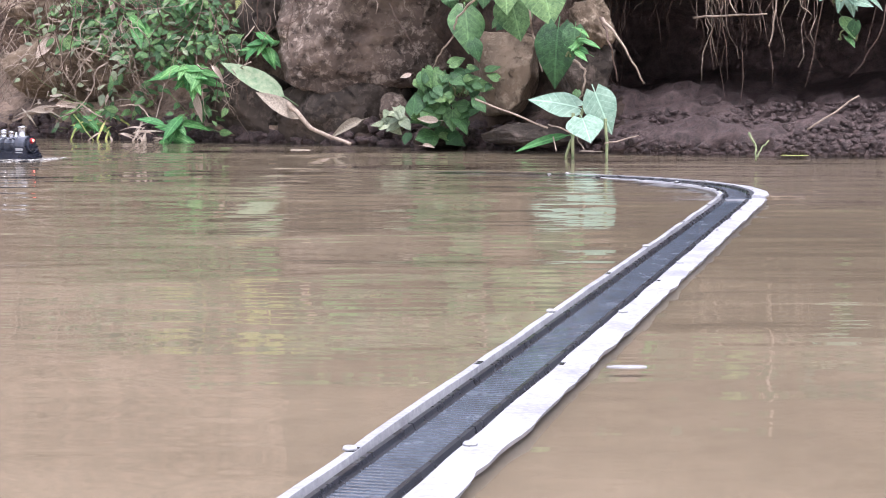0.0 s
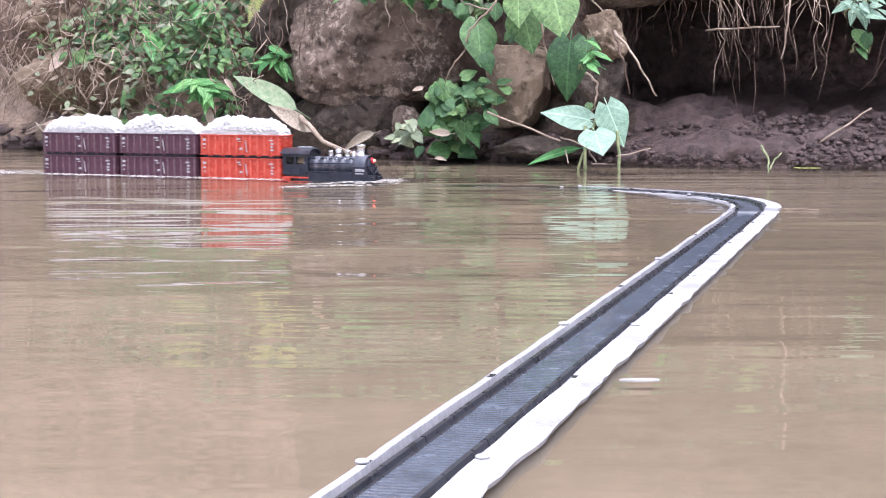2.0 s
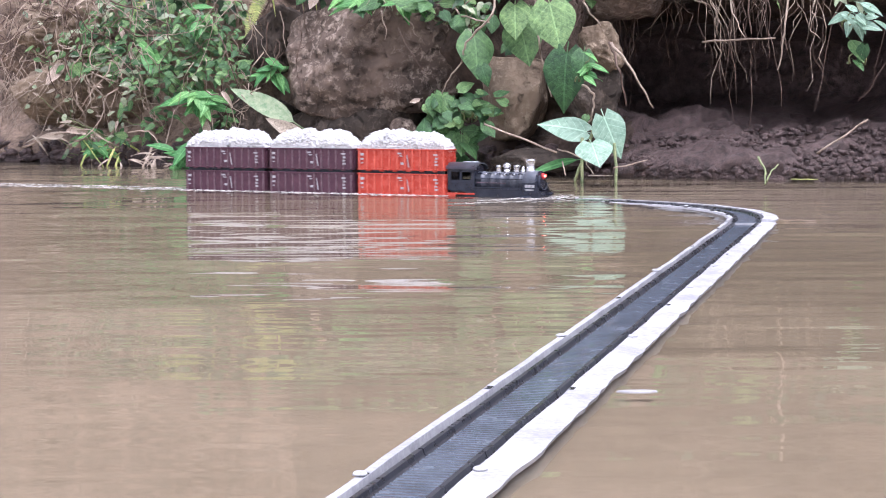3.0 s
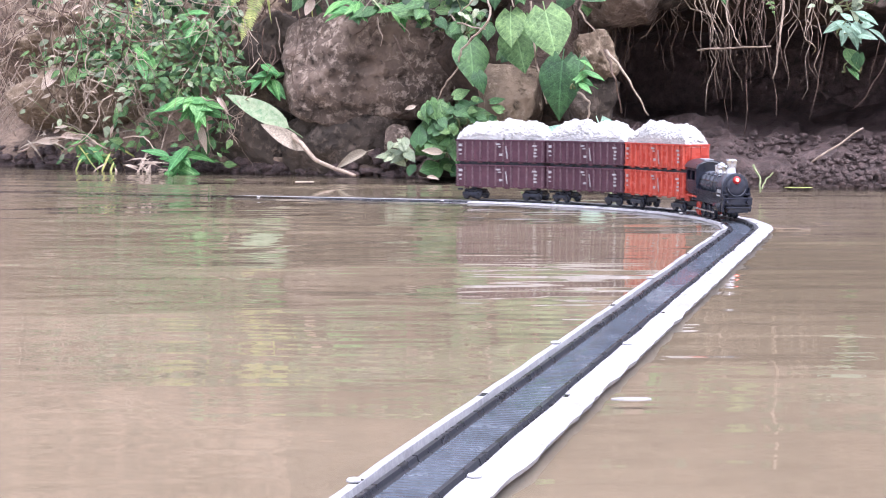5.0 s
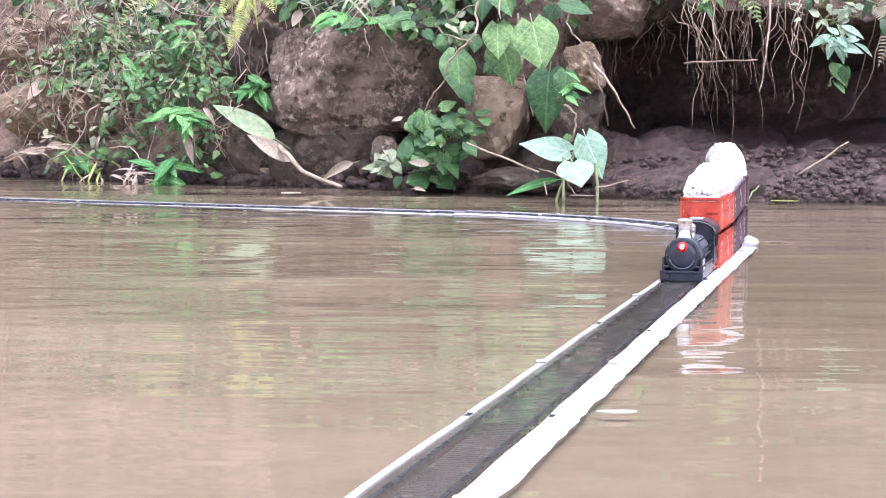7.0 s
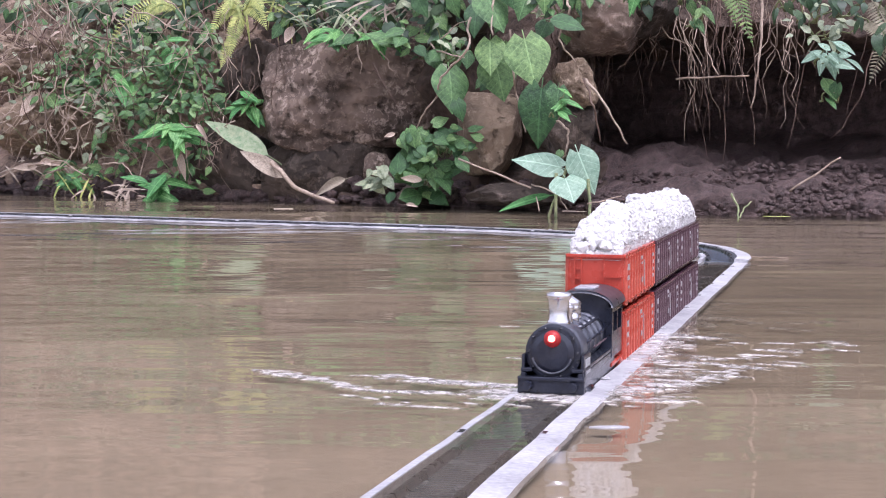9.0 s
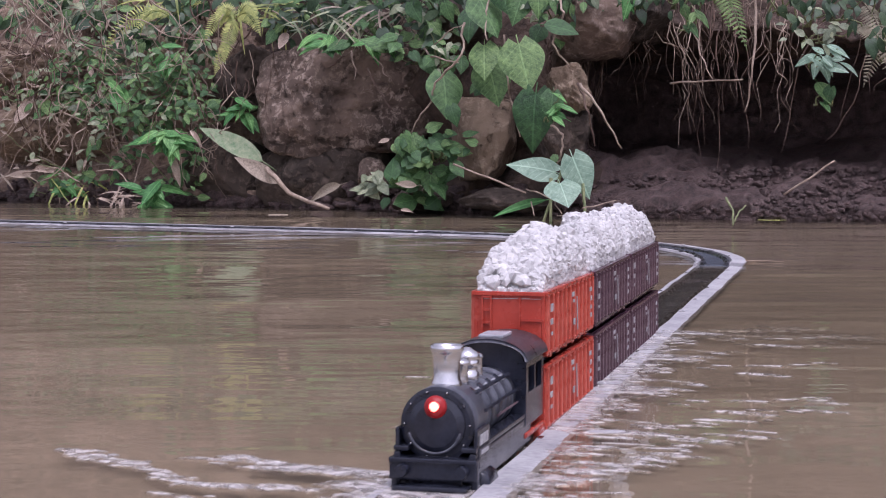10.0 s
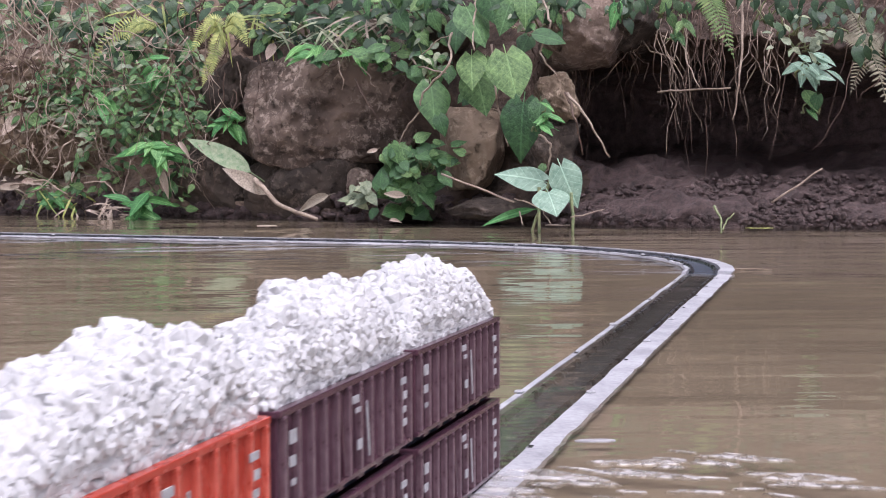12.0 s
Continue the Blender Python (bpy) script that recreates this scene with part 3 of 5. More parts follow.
def wagon(material, label):
    """A double-height toy goods wagon; its origin is on the rails, +x is forward."""
    thing = tagged(new("goods_wagon"), label, "toy wagon", "toy goods wagons")
    box_body(0.0215, 0.0585, "lower_body", material, thing, 0)
    box_body(0.0635, 0.1, "upper_body", material, thing, 0)
    bm = bmesh.new()
    box(bm, (0, 0, 0.061), (2 * L2 - 0.012, 2 * W2 - 0.009, 0.005))
    part("spacer", bm, BLACK, thing, "black recessed spacer between the bodies")
    for sx in (-1, 1):
        bm = bmesh.new()
        box(bm, (sx * 0.057, 0, 0.013), (0.034, 0.021, 0.009), 0.002)
        box(bm, (sx * 0.057, 0, 0.019), (0.012, 0.012, 0.005), 0.001)
        for sy in (-1, 1):
            box(bm, (sx * 0.057, sy * 0.0165, 0.0095), (0.032, 0.0025, 0.006), 0.001)
        bogie = part("bogie", bm, BLACK, thing, "black wheel frame")
        for dx in (-0.011, 0.011):
            for sy in (-1, 1):
                shared("wheel", WHEEL, bogie, pose(sx * 0.057 + dx, sy * 0.0125, 0.0074))
        bm = bmesh.new()
        box(bm, (sx * (L2 + 0.001), 0, 0.016), (0.008, 0.004, 0.003), 0.0008)
        part("coupler", bm, BLACK, thing, "black plastic coupling")
    return thing


def crumb_load(seed, label, shape):
    """A heap of white foam crumbs that fills a wagon; origin as the wagon's."""
    rng = random.Random(seed)
    base = bmesh.new()
    bmesh.ops.create_icosphere(base, subdivisions=1, radius=1.0)
    unit = [v.co.copy() for v in base.verts]
    tris = [[v.index for v in f.verts] for f in base.faces]
    base.free()
    verts, faces = [], []

    def top(x, y):
        u, v = abs(x) / (L2 - 0.004), abs(y) / (W2 - 0.002)
        edge = (1 - min(1, u) ** 4.5) ** 0.55 * (1 - min(1, v) ** 3.6) ** 0.5
        return 0.0992 + (0.027 + 0.8 * shape * x) * edge + (0.001 + 0.008 * edge) * noise.noise(Vector((x * 36, y * 45, seed))) + 0.004 * edge * noise.noise(Vector((x * 110, y * 110, seed)))

    # the closed core under the crumbs
    nx, ny = 40, 14
    o = len(verts)
    for i in range(nx + 1):
        for j in range(ny + 1):
            x, y = (L2 - 0.0022) * (2 * i / nx - 1), (W2 - 0.0024) * (2 * j / ny - 1)
            verts.append((x, y, top(x, y) - 0.0034))
    for i in range(nx):
        for j in range(ny):
            a = o + i * (ny + 1) + j
            faces.append((a, a + ny + 1, a + ny + 2, a + 1))
    for i in range(3800):
        x, y = rng.uniform(-1, 1) * (L2 - 0.005), rng.uniform(-1, 1) * (W2 - 0.0035)
        if i % 5 < 2:
            y = math.copysign(W2 - rng.uniform(0.0026, 0.0075), y)
        r = rng.uniform(0.0012, 0.0046) * (1 if abs(y) < W2 - 0.008 else 0.75)
        q = Euler((rng.uniform(0, 6), rng.uniform(0, 6), rng.uniform(0, 6))).to_matrix()
        st = Vector((rng.uniform(0.7, 1.25), rng.uniform(0.7, 1.25), rng.uniform(0.6, 1.1)))
        o = len(verts)
        z = top(x, y)
        rng_lift = rng.uniform(-0.0016, 0.0016)
        for c in unit:
            w = q @ Vector((c.x * st.x, c.y * st.y, c.z * st.z)) * r * rng.uniform(0.8, 1.2)
            verts.append((x + w.x, y + w.y, z + w.z + rng_lift))
        faces += [[o + k for k in t] for t in tris]
    for i in range(1400):
        # the steep sides of the heap above the rim
        if i % 4:
            x, y = rng.uniform(-1, 1) * (L2 - 0.005), math.copysign(W2 - rng.uniform(0.0030, 0.0042), rng.uniform(-1, 1))
        else:
            x, y = math.copysign(L2 - rng.uniform(0.0035, 0.006), rng.uniform(-1, 1)), rng.uniform(-1, 1) * (W2 - 0.004)
        z, r = rng.uniform(0.0985, 0.0985 + 0.011 * (1 - (abs(x) / L2) ** 6)), rng.uniform(0.0011, 0.0024)
        o = len(verts)
        for c in unit:
            w = c * r * rng.uniform(0.75, 1.25)
            verts.append((x + w.x, y + w.y, z + w.z))
        faces += [[o + k for k in t] for t in tris]
    me = bpy.data.meshes.new("crumb_heap")
    me.from_pydata(verts, [], faces)
    me.materials.append(CRUMB)
    return tagged(new("crumb_heap", me), label, "foam crumbs", "heaps of foam crumbs", "stuff")


def locomotive():
    """A toy steam locomotive; origin on the rails at its middle, +x forward."""
    thing = tagged(new("steam_locomotive"), "black toy steam locomotive with chrome domes and lit red lamp", "toy locomotive")
    along = Matrix.Rotation(math.pi / 2, 4, "Y")
    bm = bmesh.new()
    box(bm, (0.004, 0, 0.017), (0.15, 0.026, 0.012), 0.002)
    box(bm, (0.0, 0, 0.0255), (0.158, 0.037, 0.003), 0.001)
    part("chassis", bm, BLACK, thing)
    # boiler with bands, and the smokebox with its rim
    bm = bmesh.new()
    prof = [(0.0148, -0.035)]
    for x in (-0.025, -0.008, 0.009, 0.026, 0.043):
        prof += [(0.0148, x - 0.0012), (0.0156, x - 0.0009), (0.0156, x + 0.0009), (0.0148, x + 0.0012)]
    prof += [(0.0148, 0.052), (0.0182, 0.0525), (0.0182, 0.072), (0.017, 0.0735)]
    lathe(bm, prof, Matrix.Translation((0, 0, 0.0435)) @ along, 32)
    boiler = part("boiler", bm, GREYTOP, thing, "dark grey banded boiler", True)
    bm = bmesh.new()
    lathe(bm, [(0.0179, 0.0), (0.0181, 0.002), (0.0163, 0.0026), (0.0141, 0.0028), (0.0138, 0.0042), (0.0104, 0.0056), (0.004, 0.0064)], Matrix.Translation((0.0725, 0, 0.0435)) @ along, 32)
    door = part("smokebox_door", bm, BLACK, boiler, "black round smokebox door")
    bm = bmesh.new()
    for i in range(10):
        a = i * math.tau / 10
        lathe(bm, [(0.0009, 0), (0.0008, 0.0012), (0.0003, 0.0016)], Matrix.Translation((0.075, 0.016 * math.cos(a), 0.0435 + 0.016 * math.sin(a))) @ along, 8)
    for i in range(18):
        box(bm, (-0.03 + i * 0.0055, 0.0115, 0.0553), (0.0022, 0.0022, 0.0016), 0.0004)
        box(bm, (-0.03 + i * 0.0055, -0.0115, 0.0553), (0.0022, 0.0022, 0.0016), 0.0004)
    part("rivets", bm, BLACK, boiler)
    for i in range(9):
        for sy in (-1, 1):
            bm = bmesh.new()
            a = 0.62 + 0.12 * (i % 2)
            box(bm, (0, 0, 0), (0.0046, 0.0034, 0.002), 0.0005, Matrix.Translation((-0.028 + i * 0.0088, sy * 0.0152 * math.sin(a), 0.0435 + 0.0152 * math.cos(a))) @ Matrix.Rotation(-sy * a, 4, "X"))
            part("boiler_plate", bm, PALEGREY if i % 2 else BLACK, boiler, "small raised fitting on the boiler")
    bm = bmesh.new()
    tube(bm, [(0.0805, 0.0128 * math.cos(a), 0.0435 + 0.0128 * math.sin(a)) for a in (math.pi * (1.08 + 0.84 * i / 14) for i in range(15))], 0.0006, 0.0006)
    part("door_rail", bm, GREYTOP, boiler, "thin grey rail round the smokebox door", True)
    for sy in (-1, 1):
        bm = bmesh.new()
        tube(bm, [(-0.034, sy * 0.0162, 0.047), (0.0, sy * 0.0166, 0.0475), (0.05, sy * 0.0172, 0.0472)], 0.0009, 0.0009)
        part("handrail", bm, BLACK, boiler, "thin black handrail")
        bm = bmesh.new()
        tube(bm, [(-0.03, sy * 0.0168, 0.0405), (0.02, sy * 0.017, 0.0405)], 0.0006, 0.0006)
        part("pipe", bm, MAROON_PALE, boiler, "dull red side pipe")
    bm = bmesh.new()
    lathe(bm, [(0.0053, 0), (0.0055, 0.0022), (0.0042, 0.004), (0.0018, 0.005)], Matrix.Translation((0.0765, 0, 0.0525)) @ along, 24)
    lamp = part("front_lamp", bm, LAMP, thing, "round red lamp, lit", True)
    bm = bmesh.new()
    lathe(bm, [(0.0024, 0), (0.0018, 0.0010), (0.0006, 0.0014)], Matrix.Translation((0.0813, 0, 0.053)) @ along, 14)
    part("bulb", bm, LAMPCORE, lamp, "bright lit bulb", True)
    # chimney, domes, bell and whistle
    up = lambda x, z: Matrix.Translation((x, 0, z))
    bm = bmesh.new()
    lathe(bm, [(0.0078, -0.003), (0.0076, 0.0005), (0.0066, 0.0025), (0.0068, 0.013), (0.0074, 0.0152), (0.0082, 0.0162), (0.0083, 0.0186), (0.0072, 0.0188), (0.0064, 0.017), (0.006, 0.006)], up(0.06, 0.0612), 28)
    part("chimney", bm, CHROME, thing, "flared chrome chimney", True)
    bm = bmesh.new()
    lathe(bm, [(0.0044, -0.002), (0.004, 0.0015), (0.0022, 0.008), (0.0006, 0.0105)], up(0.046, 0.0585), 18)
    part("whistle", bm, CHROME, thing, "small chrome cone", True)
    bm = bmesh.new()
    lathe(bm, [(0.0056, -0.003), (0.0046, 0.002), (0.0045, 0.008), (0.0058, 0.0092), (0.0058, 0.0106), (0.003, 0.0118)], up(0.034, 0.0585), 22)
    part("sand_dome", bm, CHROME, thing, "chrome dome with a broad rim", True)
    bm = bmesh.new()
    lathe(bm, [(0.0062, -0.003), (0.006, 0.003), (0.0054, 0.0034), (0.0054, 0.006), (0.0062, 0.0064), (0.0062, 0.0088), (0.0056, 0.0092), (0.0068, 0.0104), (0.006, 0.0128), (0.003, 0.0145), (0.0012, 0.0158)], up(0.016, 0.0585), 24)
    part("steam_dome", bm, CHROME, thing, "tiered chrome dome", True)
    bm = bmesh.new()
    lathe(bm, [(0.005, -0.003), (0.0045, 0.0015), (0.0044, 0.008), (0.005, 0.0095), (0.0036, 0.0108)], up(0.0, 0.0585), 20)
    part("rear_dome", bm, CHROME, thing, "plain chrome dome", True)
    # running boards with deep side skirts and smoke deflectors
    for sy in (-1, 1):
        bm = bmesh.new()
        box(bm, (0.015, sy * 0.0185, 0.0235), (0.13, 0.0032, 0.015), 0.0008)
        box(bm, (0.015, sy * 0.0165, 0.0325), (0.13, 0.0075, 0.0024), 0.0006)
        skirt = part("running_board", bm, BLACK, thing)
        bm = bmesh.new()
        box(bm, (0.064, sy * 0.0192, 0.034), (0.026, 0.002, 0.016), 0.0008)
        box(bm, (0.064, sy * 0.0196, 0.028), (0.022, 0.0022, 0.01), 0.0006)
        defl = part("smoke_deflector", bm, BLACK, thing)
        bm = bmesh.new()
        for dx, w in ((-0.0055, 0.0045), (0.0, 0.0045), (0.006, 0.005)):
            box(bm, (0.064 + dx, sy * 0.0204, 0.0365), (w, 0.0005, 0.0048))
        box(bm, (0.064, sy * 0.0208, 0.0305), (0.014, 0.0005, 0.0018))
        part("marking", bm, WHITE, defl, "white markings as plain bars")
        bm = bmesh.new()
        lathe(bm, [(0.0062, -0.010), (0.0066, -0.009), (0.0066, 0.009), (0.0062, 0.010)], Matrix.Translation((0.058, sy * 0.0175, 0.0145)) @ along, 18)
        part("cylinder", bm, BLACK, thing, "black steam cylinder", True)
        bm = bmesh.new()
        box(bm, (0.0, sy * 0.0198, 0.0105), (0.085, 0.0016, 0.0026), 0.0005)
        part("side_rod", bm, CHROME, thing, "grey coupling rod")
        for x in (0.034, 0.012, -0.012, -0.034):
            bm = bmesh.new()
            lathe(bm, [(0.002, -0.0022), (0.0098, -0.0022), (0.0104, -0.0012), (0.0098, 0.0016), (0.0084, 0.0022), (0.0078, 0.001), (0.003, 0.0012), (0.0025, 0.003)], Matrix.Translation((x, sy * 0.0155, 0.0104)) @ Matrix.Rotation(-sy * math.pi / 2, 4, "X"), 24)
            part("driving_wheel", bm, RED if x < -0.03 else BLACK, thing)
        bm = bmesh.new()
        box(bm, (-0.058, sy * 0.0195, 0.0215), (0.05, 0.003, 0.003), 0.001)
        box(bm, (-0.076, sy * 0.0195, 0.0165), (0.016, 0.004, 0.009), 0.001)
        part("ash_pan", bm, RED, thing, "bright red plastic frame under the cab")
    # front beam, steps and coupling
    bm = bmesh.new()
    box(bm, (0.081, 0, 0.0225), (0.004, 0.043, 0.009), 0.001)
    box(bm, (0.079, 0, 0.0275), (0.01, 0.043, 0.0024), 0.0006)
    for sy in (-1, 1):
        lathe(bm, [(0.0032, 0), (0.0022, 0.002), (0.0032, 0.0045), (0.0028, 0.0055)], Matrix.Translation((0.083, sy * 0.0145, 0.023)) @ along, 14)
        box(bm, (0.078, sy * 0.0195, 0.015), (0.005, 0.003, 0.012), 0.0006)
    part("buffer_beam", bm, BLACK, thing, "black front beam with two buffers")
    bm = bmesh.new()
    box(bm, (0.0865, 0, 0.0155), (0.008, 0.036, 0.0022), 0.0006)
    box(bm, (0.0845, 0, 0.012), (0.004, 0.03, 0.008), 0.001)
    part("cow_catcher", bm, BLACK, thing, "black front guard rail")
    # cab: walls with window openings, arched roof with a hatch
    x0, x1, z0, z1 = -0.082, -0.034, 0.0265, 0.062
    for sy in (-1, 1):
        y = sy * 0.0195
        bm = bmesh.new()
        box(bm, ((x0 + x1) / 2, y, z0 + 0.009), (x1 - x0, 0.0022, 0.018), 0.0005)
        box(bm, ((x0 + x1) / 2, y, z1 - 0.002), (x1 - x0, 0.0022, 0.004))
        for x, w in ((x0 + 0.003, 0.006), ((x0 + x1) / 2, 0.004), (x1 - 0.003, 0.006)):
            box(bm, (x, y, 0.0505), (w, 0.0022, 0.0145))
        part("cab_side", bm, BLACK, thing, "black cab wall with window openings")
    for x in (x0 + 0.001, x1 - 0.001):
        bm = bmesh.new()
        ring = []
        for i in range(17):
            a = math.pi * i / 16
            ring.append((0.0185 * math.cos(a), z1 + 0.0095 * math.sin(a)))
        ring = [(0.0185, z0), *ring, (-0.0185, z0)]
        a = [bm.verts.new((x - 0.001, y, z)) for y, z in ring]
        b = [bm.verts.new((x + 0.001, y, z)) for y, z in ring]
        bm.faces.new(a)
        bm.faces.new(b[::-1])
        for i in range(len(ring)):
            j = (i + 1) % len(ring)
            bm.faces.new((a[i], b[i], b[j], a[j]))
        part("cab_end", bm, BLACK, thing, "arched black cab end")
    bm = bmesh.new()
    outer, inner = [], []
    for i in range(17):
        a = math.pi * i / 16
        outer.append((0.0222 * math.cos(a), z1 + 0.0118 * math.sin(a)))
        inner.append((0.0205 * math.cos(a), z1 + 0.0098 * math.sin(a)))
    loop = outer + inner[::-1]
    a = [bm.verts.new((x0 - 0.004, y, z)) for y, z in loop]
    b = [bm.verts.new((x1 + 0.004, y, z)) for y, z in loop]
    for i in range(len(loop)):
        j = (i + 1) % len(loop)
        bm.faces.new((a[i], b[i], b[j], a[j]))
    for r in (a, b):
        for i in range(16):
            bm.faces.new((r[i], r[i + 1], r[32 - i], r[33 - i]))
    roof = part("cab_roof", bm, GREYTOP, thing, "arched dark grey cab roof", True)
    bm = bmesh.new()
    box(bm, (-0.05, 0.0, 0.0742), (0.022, 0.014, 0.0018), 0.0006)
    part("roof_hatch", bm, PALEGREY, roof, "pale grey roof hatch")
    return thing


loco = locomotive()
for piece in loco.children_recursive:
    if not piece.name.startswith(("chimney", "whistle", "sand_dome", "steam_dome", "rear_dome", "driving_wheel")):
        piece.data.transform(Matrix.Diagonal((1.05, 1, 1, 1)))
    if not piece.name.startswith(("driving_wheel", "side_rod")):
        piece.data.transform(Matrix.Translation((0, 0, 0.005)))
red_wagon = wagon(RED, "orange-red double-stacked toy goods wagon with ribbed sides and white markings")
brown_wagon = wagon(MAROON, "dark maroon double-stacked toy goods wagon with ribbed sides and white markings")
tail_wagon = copy_thing(brown_wagon, pose(0, 0, 0))
loads = [crumb_load(k, "rough heap of white foam crumbs on a toy wagon", sh) for k, sh in ((1, -0.01), (2, -0.05), (3, 0.02))]

# ---- stones in the bank ----
def stone(c, size, seed, material, label, rot=0.0, square=2.6, rough=0.10):
    """A weathered stone: rounded block with flattened faces, lumps and pits."""
    k = span(c[0])
    size = (size[0] * k, size[1] * 1.3 * k, size[2] * k)
    bm = bmesh.new()
    bmesh.ops.create_icosphere(bm, subdivisions=5, radius=1.0)
    rng = random.Random(seed)
    cuts = [(Vector((rng.gauss(0, 1), rng.gauss(0, 1), rng.gauss(0, 1))).normalized(), rng.uniform(0.72, 0.9)) for _ in range(9)]
    off = Vector((seed * 7.3, seed * 3.1, 0))
    for v in bm.verts:
        p = v.co.normalized()
        k = (abs(p.x) ** square + abs(p.y) ** square + abs(p.z) ** square) ** (-1 / square)
        p = p * k
        for nrm, d in cuts:
            e = p.dot(nrm) - d
            if e > 0:
                p -= nrm * e * 0.85
        p += v.co * (noise.fractal(p * 2.2 + off, 1.0, 2.0, 3) * rough * 0.7 + noise.fractal(p * 6 + off, 0.8, 2.1, 5) * rough * 0.34)
        v.co = Vector((p.x * size[0] / 2, p.y * size[1] / 2, p.z * size[2] / 2))
    ob = new("stone", mesh_of(bm, "stone", material, True))
    ob.matrix_basis = Matrix.Translation(c) @ Matrix.Rotation(rot, 4, "Y")
    return tagged(ob, label, "stone", "stones of the bank")


stone((-0.166, 4.163, 0.25), (0.41, 0.28, 0.265), 1, BOULDER, "large rounded brown boulder set in the bank", -0.1, 4.2, 0.13)
stone((0.146, 3.872, 0.150), (0.165, 0.2, 0.215), 2, TANROCK, "flat tan stone block at the water", 0.08, 8.0, 0.07)
stone((0.315, 3.659, 0.264), (0.085, 0.12, 0.115), 3, TANROCK, "upright pale tan stone under the vine", -0.3, 5.0, 0.16)
stone((0.376, 3.745, 0.402), (0.2, 0.25, 0.2), 4, BOULDER, "brown stone block above the undercut", 0.1, 3.4)
stone((-0.976, 4.648, 0.352), (0.26, 0.16, 0.12), 5, TANROCK, "tan stone ledge overgrown with leaves", 0.12, 4.5, 0.22)
stone((-0.929, 4.580, 0.175), (0.30, 0.14, 0.15), 6, TANROCK, "low brown stone block behind the plants", -0.06, 4.5, 0.22)
stone((-0.211, 4.153, 0.085), (0.34, 0.16, 0.2), 7, DARKROCK, "dark damp stone below the boulder", -0.1, 2.8)
stone((-0.439, 4.258, 0.081), (0.23, 0.14, 0.19), 8, DARKROCK, "dark damp stone at the waterline", 0.1, 3.0)
stone((-0.420, 4.318, 0.306), (0.13, 0.14, 0.16), 9, DARKROCK, "mossy dark stone beside the boulder", 0.3, 3.0)
stone((0.307, 3.717, 0.167), (0.15, 0.16, 0.15), 10, DARKROCK, "dark stone under the vine", 0.2, 3.0)
stone((0.094, 3.994, 0.446), (0.2, 0.2, 0.16), 11, DARKROCK, "dark grey stone at the top of the bank", 0, 3.0)
stone((-0.100, 3.952, 0.079), (0.08, 0.07, 0.08), 12, BOULDER, "small brown stone at the waterline", 0.2)
stone((0.014, 3.871, 0.027), (0.16, 0.1, 0.06), 13, DARKROCK, "low dark stone at the waterline", 0.0)
stone((0.193, 3.740, 0.031), (0.22, 0.1, 0.06), 14, DARKROCK, "low muddy stone at the waterline", 0.0)
stone((0.466, 3.788, 0.431), (0.2, 0.24, 0.16), 15, DARKROCK, "dark earth-covered stone over the undercut", 0.1, 3.0)
stone((-0.723, 4.679, 0.467), (0.3, 0.2, 0.16), 16, DARKROCK, "dark stone under the overgrowth", 0.1, 3.0)


def clods(x0, x1, z1, n, rmax, seed, label):
    """Crumbled wet earth heaped at the foot of the bank."""
    rng = random.Random(seed)
    base = bmesh.new()
    bmesh.ops.create_icosphere(base, subdivisions=2, radius=1.0)
    unit, tris = [v.co.copy() for v in base.verts], [[v.index for v in f.verts] for f in base.faces]
    base.free()
    verts, faces = [], []
    for _ in range(n):
        x = rng.uniform(x0, x1)
        z = z1 * rng.random() ** 1.4
        r = rmax * rng.uniform(0.25, 1) ** 1.6
        c = Vector((x, bank_y(x, z) - r * 0.2, z))
        ph = Vector((rng.uniform(0, 90), 0, 0))
        sc = Vector((rng.uniform(0.8, 1.5), 1, rng.uniform(0.6, 1.0)))
        o = len(verts)
        for u in unit:
            k = r * (1 + 0.6 * noise.noise(u * 1.8 + ph) + 0.5 * noise.noise(u * 4.5 + ph))
            verts.append((c.x + u.x * k * sc.x, c.y + u.y * k, c.z + u.z * k * sc.z))
        faces += [[o + q for q in t] for t in tris]
    me = bpy.data.meshes.new("mud_clods")
    me.from_pydata(verts, [], faces)
    me.polygons.foreach_set("use_smooth", [True] * len(me.polygons))
    me.materials.append(WETMUD)
    return tagged(new("mud_clods", me), label, "mud clods", kind="stuff")


for x, y, z, w, h in ((0.544, 4.006, 0.067, 0.22, 0.13), (0.671, 3.916, 0.061, 0.2, 0.12), (0.888, 3.754, 0.034, 0.3, 0.07)):
    ob = stone((x, y, z), (w, 0.2, h), int(x * 1000), WETMUD, "slumped lump of wet dark mud at the shore", 0.1, 2.2, 0.22)
    ob.name = "mud_lump"
    tagged(ob, "", "mud", "mud lumps of the shore")
clods(0.36, 1.5, 0.1, 2600, 0.0085, 3, "crumbled wet dark mud clods along the undercut shore")
clods(-1.6, 0.4, 0.05, 600, 0.018, 4, "small dark earth clods along the waterline")


# ---- plants ----
def leaf_mesh(name, kind, length, width, droop, fold, material):
    bm = bmesh.new()
    add_leaf(bm, leaf_verts(kind, length, width, droop, fold), Matrix())
    # the raised midrib and stalk give the blade its thickness at the middle
    tube(bm, [(0, -0.22 * length, -0.02 * length), (0, 0, -0.001), (0, 0.5 * length, -droop * length * 0.25 - 0.0006), (0, 0.92 * length, -droop * length * 0.85)], 0.012 * length, 0.005 * length, 4)
    return mesh_of(bm, name, material, True)


